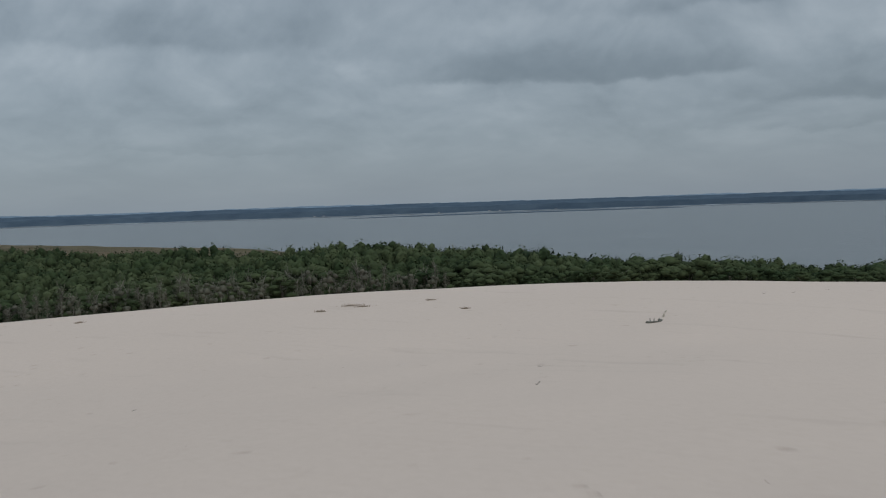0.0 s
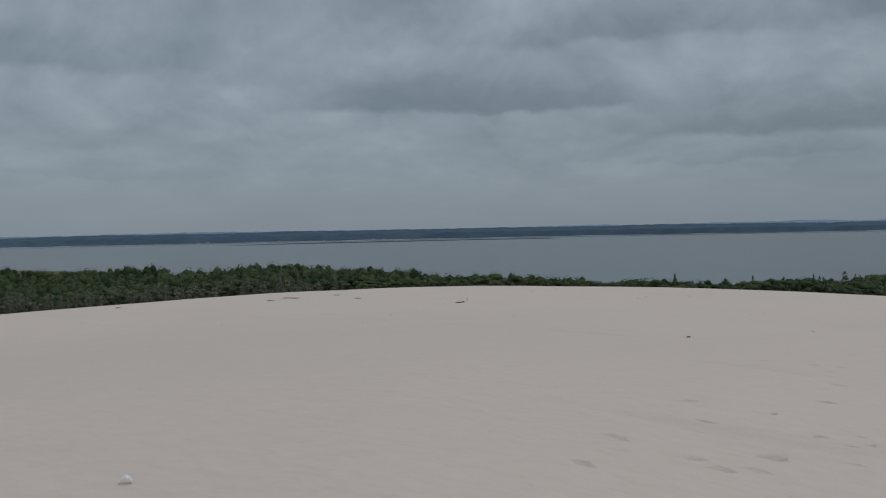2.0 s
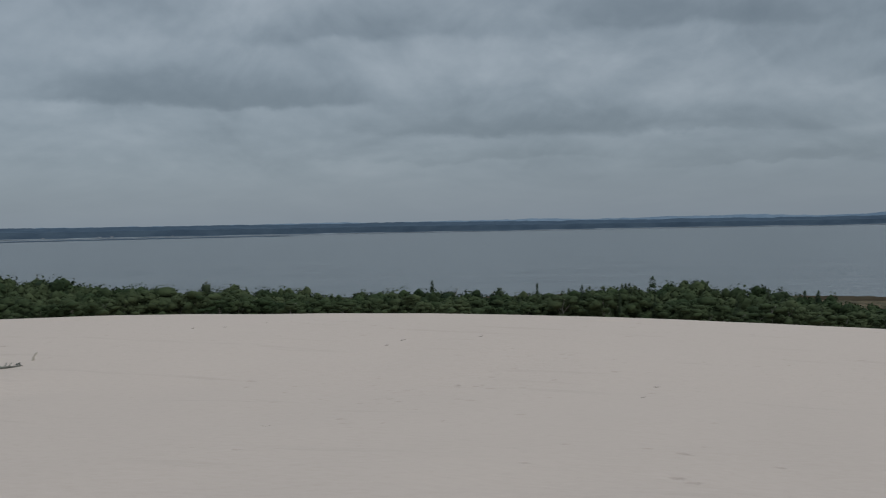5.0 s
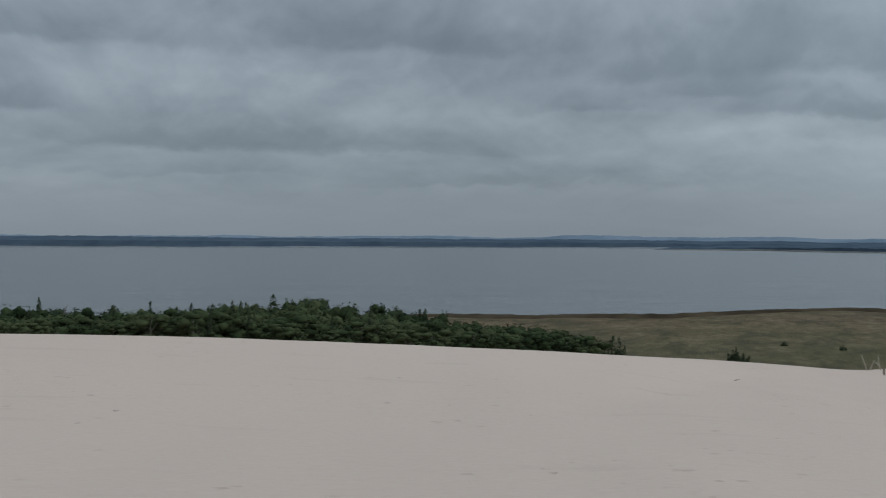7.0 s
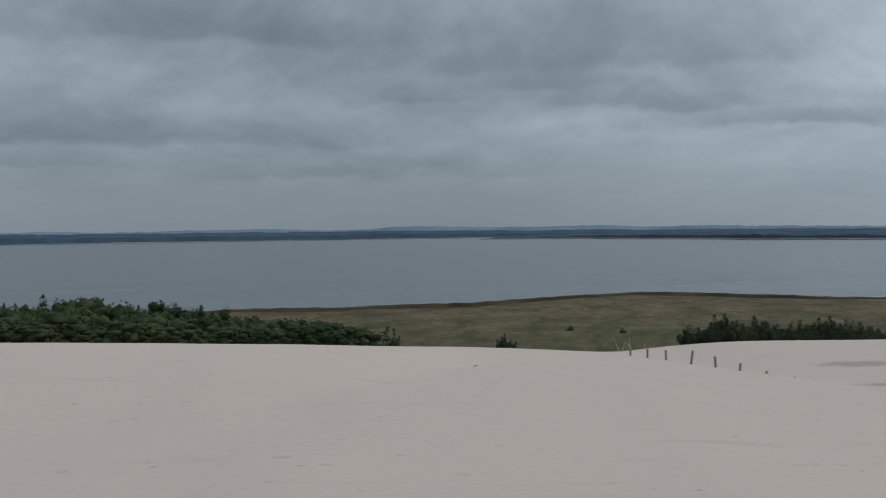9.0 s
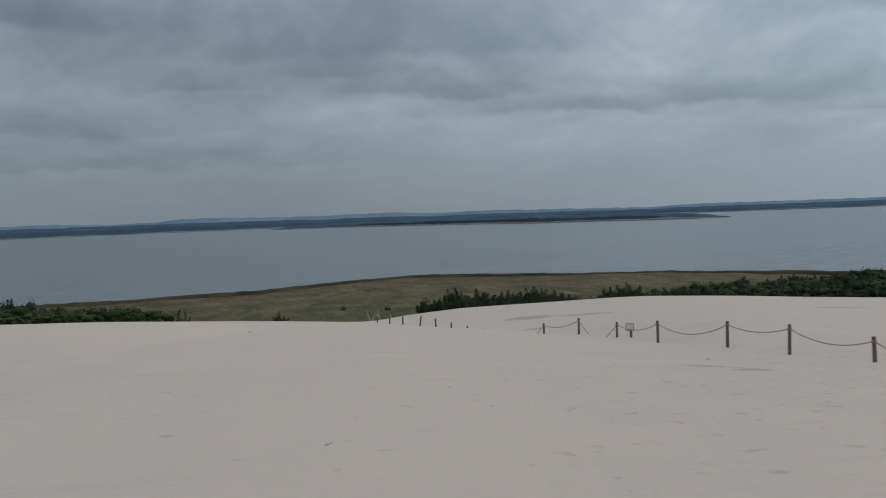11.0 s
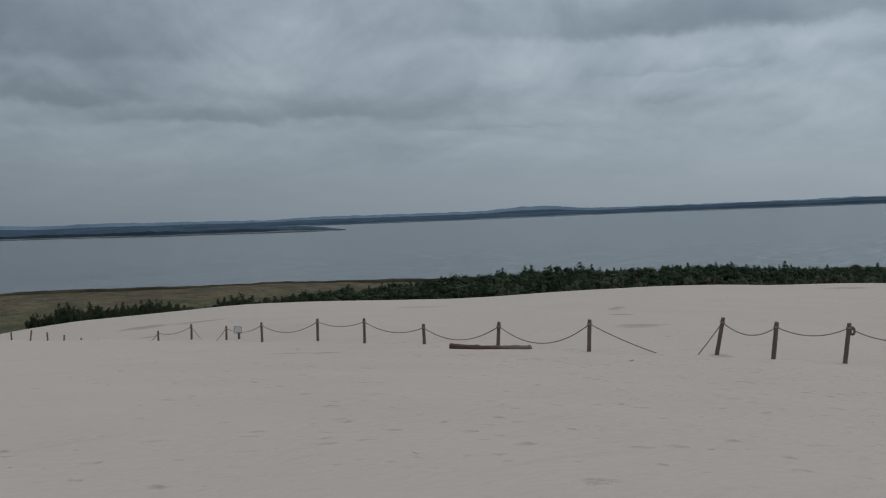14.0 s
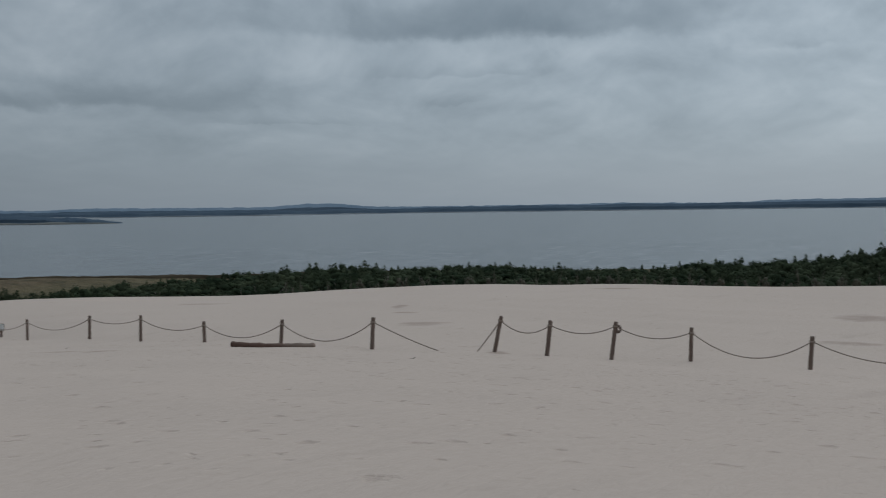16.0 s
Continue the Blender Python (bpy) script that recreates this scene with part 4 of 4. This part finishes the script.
def tube_bm(points, r, sides=6, ends=True):
    bm, loops = bmesh.new(), []
    pts = [Vector(p) for p in points]
    for i, p in enumerate(pts):
        w = (pts[min(i + 1, len(pts) - 1)] - pts[max(i - 1, 0)]).normalized()
        u = w.orthogonal().normalized() if abs(w.z) > 0.9 else w.cross(Vector((0, 0, 1))).normalized()
        v = w.cross(u)
        rr = r[i] if isinstance(r, (list, tuple, np.ndarray)) else r
        loops.append([bm.verts.new(p + (u * math.cos(k * 2 * math.pi / sides) + v * math.sin(k * 2 * math.pi / sides)) * rr) for k in range(sides)])
    for a, b in zip(loops, loops[1:]):
        for k in range(sides):
            bm.faces.new((a[k], a[(k + 1) % sides], b[(k + 1) % sides], b[k]))
    if ends:
        bm.faces.new(loops[0][::-1])
        bm.faces.new(loops[-1])
    bmesh.ops.recalc_face_normals(bm, faces=bm.faces)
    return bm


def sagging(p, q, sag, n=16):
    return [p.lerp(q, i / n) - Vector((0, 0, sag * 4 * (i / n) * (1 - i / n))) for i in range(n + 1)]


def fence(posts, ropes, label):
    """posts: bearing, distance, height, lean to the right in degrees. ropes: from post, to post or a spot on the sand, sag."""
    root = tagged(new("rope_fence"), label, "fence")
    root.location = at(*posts[0][:2])
    inv = Matrix.Translation(-root.location)
    ties = []
    for i, (b, d, h, lean) in enumerate(posts):
        m = Matrix.Translation(at(b, d)) @ pose(0, 0, 0, 0, 0, -b) @ pose(0, 0, 0, rng.normal() * 1.5, lean, 0)
        bm = post_bm(i + 5, h)
        bm.transform(inv @ m)
        post = part("post", bm, POST, root, "weathered round wooden post")
        tie = m @ Vector((0, 0, h - 0.17))
        ties.append(tie)
        bm = bmesh.new()
        for k in range(2):
            ring = [(inv @ m) @ Vector((math.cos(a) * 0.084, math.sin(a) * 0.084, h - 0.18 + k * 0.025)) for a in np.linspace(0, 2 * math.pi, 13)]
            t = tube_bm(ring, 0.016, 5, False)
            me = bpy.data.meshes.new("loop")
            t.to_mesh(me)
            t.free()
            bm.from_mesh(me)
            bpy.data.meshes.remove(me)
        part("rope_loop", bm, ROPE, post)
    for i, j, sag in ropes:
        p = ties[i]
        q = ties[j] if isinstance(j, int) else at(*j) + Vector((0, 0, 0.01))
        line = sagging(p, q, sag)
        bm = tube_bm([inv @ v for v in line], 0.021)
        part("rope", bm, ROPE, root, "slack grey-brown rope")
    return root, ties


fence([(26.1, 80, 0.75, 0), (27.85, 76, 1.16, 1)], [(0, 1, 0.28), (1, (28.35, 75.2), 0.03), (0, (25.75, 80.2), 0.02)],
      "pair of buried wooden posts with a slack rope")
fence([(29.72, 71, 0.98, 1), (31.65, 65, 1.16, 0), (34.72, 55, 1.26, 1), (37.33, 50, 1.19, 1), (40.7, 45.5, 0.89, -1), (44.85, 41, 1.03, 4), (49.93, 37.5, 1.19, 3)],
      [(0, (29.18, 71.9), 0.03), (0, 1, 0.36), (1, 2, 0.52), (2, 3, 0.24), (3, 4, 0.36), (4, 5, 0.55), (5, 6, 0.70), (6, (53.75, 36.6), 0.06)],
      "wooden posts with slack ropes across the sand")
c_fence, c_ties = fence([(56.85, 36.5, 1.36, 11), (59.8, 36, 1.24, 6.5), (63.4, 36.5, 1.32, 7), (67.7, 36.5, 1.2, 1.5), (73.9, 36, 1.12, 3.5), (82, 37, 1.1, 0)],
                        [(0, 1, 0.36), (1, 2, 0.28), (2, 3, 0.32), (3, 4, 0.72), (4, 5, 0.6), (0, (55.85, 36.4), 0.02)],
                        "leaning wooden posts with slack ropes across the sand")
bm = bmesh.new()
coil = [c_ties[2] - c_fence.location + Vector((0.07 + 0.05 * math.sin(a * 0.37), -0.08 + 0.07 * math.cos(a), -0.10 + 0.13 * math.sin(a))) for a in np.linspace(0, 20, 60)]
part("rope_coil", tube_bm(coil, 0.03, 5), POST, c_fence, "dark coil of rope tied to a post")

# row of half-buried posts in the hollow
for i, (b, d, h) in enumerate(((23.0, 89, 0.09), (22.15, 92, 0.21), (21.3, 95, 0.48), (20.5, 98, 0.74), (19.65, 101, 0.95), (18.75, 104, 0.76), (18.05, 106, 0.68), (17.4, 107.5, 0.5))):
    m = Matrix.Translation(at(b, d)) @ pose(0, 0, 0, rng.normal() * 3, rng.normal() * 4, rng.uniform(0, 360))
    ob = link("fence_post", post_bm(40 + i, h, 0.075), POST)
    ob.matrix_basis = m
    tagged(ob, "grey wooden post sunk deep in blown sand" if h < 0.5 else "weathered wooden post standing in the sand hollow", "post", "posts in the hollow")

# notice board on a short post
sign = tagged(new("notice_board"), "pale tilted notice board on a stout short post by the fence", "sign")
sign.matrix_basis = Matrix.Translation(at(30.4, 69.5)) @ pose(0, 0, 0, 0, 0, -14)
part("post", post_bm(71, 0.62, 0.085), POST, sign)
tilt = pose(-0.10, -0.115, 0.66, -8, 6, 0)
board_m, bt, bb, bo = material("pale_board", 0.6)
bt.links.new(mixn(bt, noisen(bt, bo, 6.0, 4), (0.50, 0.49, 0.475), (0.60, 0.585, 0.565)), bb.inputs["Base Color"])
bm = bmesh.new()
bmesh.ops.create_cube(bm, size=1.0, matrix=Matrix.LocRotScale((0, 0, 0), None, (0.46, 0.03, 0.40)))
bmesh.ops.bevel(bm, geom=bm.edges[:], offset=0.008, segments=2, affect="EDGES")
bm.transform(tilt)
board = part("board", bm, board_m, sign, "faded pale grey board")
for x, z, w, h in ((0, 0.213, 0.50, 0.026), (0, -0.213, 0.50, 0.026), (-0.237, 0, 0.026, 0.40), (0.237, 0, 0.026, 0.40)):
    bm = bmesh.new()
    bmesh.ops.create_cube(bm, size=1.0, matrix=Matrix.LocRotScale((x, 0, z), None, (w, 0.05, h)))
    bm.transform(tilt)
    part("frame_bar", bm, POST, sign, "dark weathered wooden frame")
line_m, lt, lb_, lo = material("faded_print", 0.7)
lt.links.new(mixn(lt, noisen(lt, lo, 20.0), (0.26, 0.26, 0.265), (0.32, 0.325, 0.33)), lb_.inputs["Base Color"])
for k in range(5):
    bm = bmesh.new()
    bmesh.ops.create_cube(bm, size=1.0, matrix=Matrix.LocRotScale((-0.02 * (k % 2), -0.016, 0.14 - 0.068 * k), None, (0.38 - 0.07 * (k % 3), 0.004, 0.016)))
    bm.transform(tilt)
    part("printed_line", bm, line_m, board)


def spot(b, fall):
    """The place on the sand seen at that bearing and angle below the horizon."""
    lo, hi = 2.0, float(crest_far(b))
    for _ in range(40):
        mid = (lo + hi) / 2
        if (EYE - float(sand_z(b, mid))) / mid > math.tan(radians(fall)):
            lo = mid
        else:
            hi = mid
    return at(b, lo)


def log_bm(length, r):
    """A squared-off old log, split and uneven along its length."""
    q = np.random.default_rng(3)
    n = 26
    pts = [((i / n - 0.5) * length, 0.02 * math.sin(i * 0.5), 0.012 * math.sin(i * 0.9 + 1) - 0.05 * math.sin(math.pi * i / n)) for i in range(n + 1)]
    bm = tube_bm(pts, [r * (1 + 0.06 * q.normal() - 0.1 * i / n) for i in range(n + 1)], 12)
    for v in bm.verts:
        s = 1 + 0.05 * q.normal()
        v.co.y, v.co.z = v.co.y * s, v.co.z * s * 0.92
    bmesh.ops.bevel(bm, geom=[e for e in bm.edges if len(e.link_faces) == 2 and max(len(f.verts) for f in e.link_faces) > 4], offset=0.02, segments=2, affect="EDGES")
    return bm


p, q = spot(42.17, 7.64), spot(46.68, 7.87)
mid, along = (p + q) / 2, (q - p)
log = link("log", log_bm(along.length, 0.14), LOGWOOD, True)
log.matrix_basis = Matrix.Translation(mid + Vector((0, 0, 0.09))) @ along.to_track_quat("X", "Z").to_matrix().to_4x4()
tagged(log, "thick red-brown log lying on the sand by the fence", "log")


def branch(seed, spans, r, material, bend=0.25):
    """A crooked branch along x with side twigs, as one mesh."""
    g = np.random.default_rng(seed)
    bm = bmesh.new()
    pts, p, w = [], Vector((0, 0, r * 0.6)), Vector((1, 0, 0))
    n = 10
    for i in range(n + 1):
        pts.append(p.copy())
        w = (w + Vector((0, g.normal() * bend, g.normal() * bend * 0.5 + 0.02))).normalized()
        p = p + w * spans / n
        p.z = max(p.z, r * 0.4)
    for line, rr in [(pts, r)] + [([pts[k], pts[k] + Vector((g.normal() * 0.08, g.normal() * 0.12, g.uniform(0.02, 0.10))) * spans, pts[k] + Vector((g.normal() * 0.15, g.normal() * 0.2, g.uniform(0.04, 0.16))) * spans], r * 0.55) for k in (2, 5, 7, 9)]:
        t = tube_bm(line, [rr * (1 - 0.6 * i / len(line)) for i in range(len(line))], 6)
        me = bpy.data.meshes.new("twig")
        t.to_mesh(me)
        t.free()
        bm.from_mesh(me)
        bpy.data.meshes.remove(me)
    return bm


def lay(name, bm, material, place, turn, label, category, group="", lift=0.0):
    ob = link(name, bm, material)
    ob.matrix_basis = Matrix.Translation(place + Vector((0, 0, lift))) @ pose(0, 0, 0, 0, 0, turn)
    return tagged(ob, label, category, group)


GREYWOOD = bark_material("grey_driftwood", (0.10, 0.095, 0.08), (0.22, 0.21, 0.18), 18.0)
lay("driftwood", branch(2, 0.95, 0.06, GREYWOOD), GREYWOOD, spot(-30.65, 4.90), 45, "grey crooked driftwood branch lying on the sand", "driftwood")
stump = tube_bm([(0, 0, -0.05), (0.02, 0, 0.10), (0.07, 0.01, 0.20), (0.16, 0.02, 0.27)], [0.05, 0.045, 0.038, 0.02], 7)
lay("dead_branch", stump, PALEWOOD, spot(-29.9, 4.72), 40, "short bleached branch sticking up out of the sand", "branch")
# pale bent branches behind the end of the post row
def bent_stem(curves, r):
    """Forked bleached branch: each curve is (x, z) at foot, middle and tip."""
    bm = bmesh.new()
    for (x0, z0), (x1, z1), (x2, z2) in curves:
        line, g = [], np.linspace(0, 1, 9)
        for u in g:
            a, b, c = (1 - u) ** 2, 2 * u * (1 - u), u * u
            line.append((a * x0 + b * x1 + c * x2, 0.05 * math.sin(u * 5), a * z0 + b * z1 + c * z2))
        t = tube_bm(line, [r * (1 - 0.65 * u) for u in g], 7)
        me = bpy.data.meshes.new("fork")
        t.to_mesh(me)
        t.free()
        bm.from_mesh(me)
        bpy.data.meshes.remove(me)
    return bm


for b, curves, r in ((17.05, (((0, -0.5), (-0.08, 0.15), (-0.48, 1.15)), ((0, -0.3), (0.2, 0.1), (0.42, 0.85))), 0.062),
                     (17.62, (((0, -0.5), (-0.38, 0.3), (-0.36, 1.12)), ((-0.3, 0.3), (-0.42, 0.5), (-0.62, 0.62))), 0.066),
                     (18.12, (((0, -0.5), (-0.03, 0.1), (-0.12, 0.52)),), 0.05)):
    ob = link("bleached_branch", bent_stem(curves, r), PALEWOOD)
    ob.matrix_basis = Matrix.Translation(at(b, float(crest_far(b)) + 0.4)) @ pose(0, 0, 0, 0, 0, -b)
    tagged(ob, "bleached forked branch standing up behind the sand crest", "branch", "bleached branches")
# low tufts of dry grass and litter
for k, (b, f, s) in enumerate(((-43.2, 4.32, 0.16), (-42.0, 4.17, 0.32), (-41.5, 4.21, 0.22), (-38.8, 4.06, 0.12), (-37.4, 4.36, 0.1), (-52.8, 4.38, 0.1))):
    g = np.random.default_rng(60 + k)
    V, T = join([rod(q0, q0 + np.array([g.normal() * 0.14, g.normal() * 0.14, g.uniform(0.06, 0.2)]) * (0.5 + s), 0.012, 0.004, 3)
                 for q0 in np.column_stack([g.normal(size=70) * s, g.normal(size=70) * s * 0.5, np.full(70, -0.02)])])
    ob = new("grass_tuft", tri_mesh("grass_tuft", V, T, STRAW))
    ob.matrix_basis = Matrix.Translation(spot(b, f)) @ pose(0, 0, 0, 0, 0, -b)
    tagged(ob, "low dry tuft of grass and litter on the sand", "grass", "dry tufts")
# twigs and chips strewn over the sand
for k, (b, f, s) in enumerate(((-25.65, 4.08, 0.3), (-35.4, 6.03, 0.3), (-35.1, 5.8, 0.2), (-47.8, 6.31, 0.2), (-55.6, 5.3, 0.15), (-20.8, 5.98, 0.25), (-17.9, 4.58, 0.3), (-23.1, 3.99, 0.2), (-9.6, 5.78, 0.25),
                               (-24.6, 7.11, 0.15), (-15.1, 4.53, 0.25), (-18.4, 4.7, 0.25), (-21.5, 6.14, 0.3), (-25.6, 6.82, 0.2), (-10.2, 5.93, 0.2), (-24.5, 4.07, 0.25),
                               (10.9, 5.64, 0.5), (1.8, 8.7, 0.2), (16.8, 9.0, 0.2), (57.4, 5.2, 0.3), (33.5, 7.3, 0.2), (52.0, 8.6, 0.3))):
    lay("twig", branch(80 + k, s * 0.7, max(0.006, s * 0.035), GREYWOOD, 0.2), GREYWOOD, spot(b, f), rng.uniform(-25, 25) - b, "small dry twig lying on the sand", "twig", "twigs on the sand")

# chips of bark blown over the sand
g5 = np.random.default_rng(21)
chip = None
for k in range(12):
    b = g5.uniform(-56, -14)
    p = at(b, g5.uniform(24, 60))
    m = Matrix.Translation(p) @ pose(0, 0, 0, g5.uniform(-12, 12), g5.uniform(-12, 12), g5.uniform(0, 360)) @ Matrix.Scale(g5.uniform(0.35, 0.7), 4)
    if chip is None:
        V, T = lump(np.random.default_rng(31), np.array([0, 0, 0.006]), 0.05, 0.3)
        V[:, 1] *= 0.45
        chip = tagged(new("bark_chip", tri_mesh("bark_chip", V, T, POST)), "small dark chip of bark lying on the sand", "bark chip", "bark chips on the sand")
        chip.matrix_basis = m
    else:
        copy_thing(chip, m).matrix_basis = m

# a white scrap and a dark clump of litter
def scrap_bm():
    """A crumpled curl of thin white material."""
    g, bm = np.random.default_rng(9), bmesh.new()
    rows = []
    for i in range(9):
        u = i / 8
        rows.append([bm.verts.new((u * 0.13 - 0.06, (j - 2) * 0.018 * (1 - 0.5 * abs(u - 0.6)), 0.012 + 0.055 * math.sin(u * 2.6) ** 2 - 0.004 * (j - 2) ** 2 + g.normal() * 0.003)) for j in range(5)])
    for a, b in zip(rows, rows[1:]):
        for j in range(4):
            bm.faces.new((a[j], b[j], b[j + 1], a[j + 1]))
    bmesh.ops.solidify(bm, geom=bm.faces[:], thickness=0.004)
    return bm


white_m, t_, b_, o_ = material("white_scrap", 0.6)
t_.links.new(mixn(t_, noisen(t_, o_, 30.0), (0.72, 0.71, 0.69), (0.82, 0.81, 0.8)), b_.inputs["Base Color"])
lay("white_scrap", scrap_bm(), white_m, at(167.7, 7.3), 30, "small curled white scrap lying on the sand", "litter", lift=0.004)
DARKWOOD = bark_material("dark_litter", (0.018, 0.015, 0.013), (0.05, 0.042, 0.036), 30.0)
g9 = np.random.default_rng(12)
V, T = join([lump(g9, np.array([g9.normal() * 0.03, g9.normal() * 0.018, 0.015 + abs(g9.normal()) * 0.012]), g9.uniform(0.012, 0.026)) for _ in range(12)]
            + [rod((0, 0, 0.015), (g9.normal() * 0.07, g9.normal() * 0.05, g9.uniform(0.01, 0.05)), 0.006, 0.003, 4) for _ in range(7)])
ob = new("dark_clump", tri_mesh("dark_clump", V, T, DARKWOOD))
ob.matrix_basis = Matrix.Translation(spot(1.4, 12.71)) @ pose(0, 0, 0, 0, 0, -20) @ Matrix.Scale(0.75, 4)
tagged(ob, "small dark clump of rotted bark on the sand", "litter")

# white houses on the far shore
plaster_m, t_, b_, o_ = material("white_plaster", 0.8)
t_.links.new(mixn(t_, noisen(t_, o_, 0.4, 4), (0.15, 0.17, 0.19), (0.20, 0.225, 0.245)), b_.inputs["Base Color"])
roof_m, t_, b_, o_ = material("grey_roof", 0.8)
t_.links.new(mixn(t_, noisen(t_, o_, 0.8, 4), (0.16, 0.15, 0.15), (0.24, 0.22, 0.22)), b_.inputs["Base Color"])
house = None
for b, off, size in ((-45.4, -4, 0.4), (-44.9, -3, 0.5), (-41.0, -3, 0.35), (-38.5, -4, 0.4), (-35.7, -3, 0.5), (-35.1, -2, 0.45), (-32.0, -4, 0.35)):
    d = float(far_front(b)) + off
    m = Matrix.LocRotScale((math.sin(radians(b)) * d, math.cos(radians(b)) * d, 1.0), Euler((0, 0, radians(-b + rng.uniform(-25, 25)))), (size * 0.8, size * 0.8, size * 0.7))
    if house is None:
        house = tagged(new("house"), "small white house on the far shore of the lake", "house", "houses across the lake")
        bm = bmesh.new()
        bmesh.ops.create_cube(bm, size=1.0, matrix=Matrix.LocRotScale((0, 0, 2.2), None, (13, 8, 5.0)))
        part("wall", bm, plaster_m, house)
        bm = bmesh.new()
        ends = [[bm.verts.new((x, y, z)) for y, z in ((-4.5, 4.6), (4.5, 4.6), (0, 8.2))] for x in (-7, 7)]
        for i in range(3):
            bm.faces.new((ends[0][i], ends[0][(i + 1) % 3], ends[1][(i + 1) % 3], ends[1][i]))
        bm.faces.new(ends[0][::-1])
        bm.faces.new(ends[1])
        bmesh.ops.recalc_face_normals(bm, faces=bm.faces)
        part("roof", bm, roof_m, house, "grey gable roof")
        house.matrix_basis = m
    else:
        copy_thing(house, m).matrix_basis = m
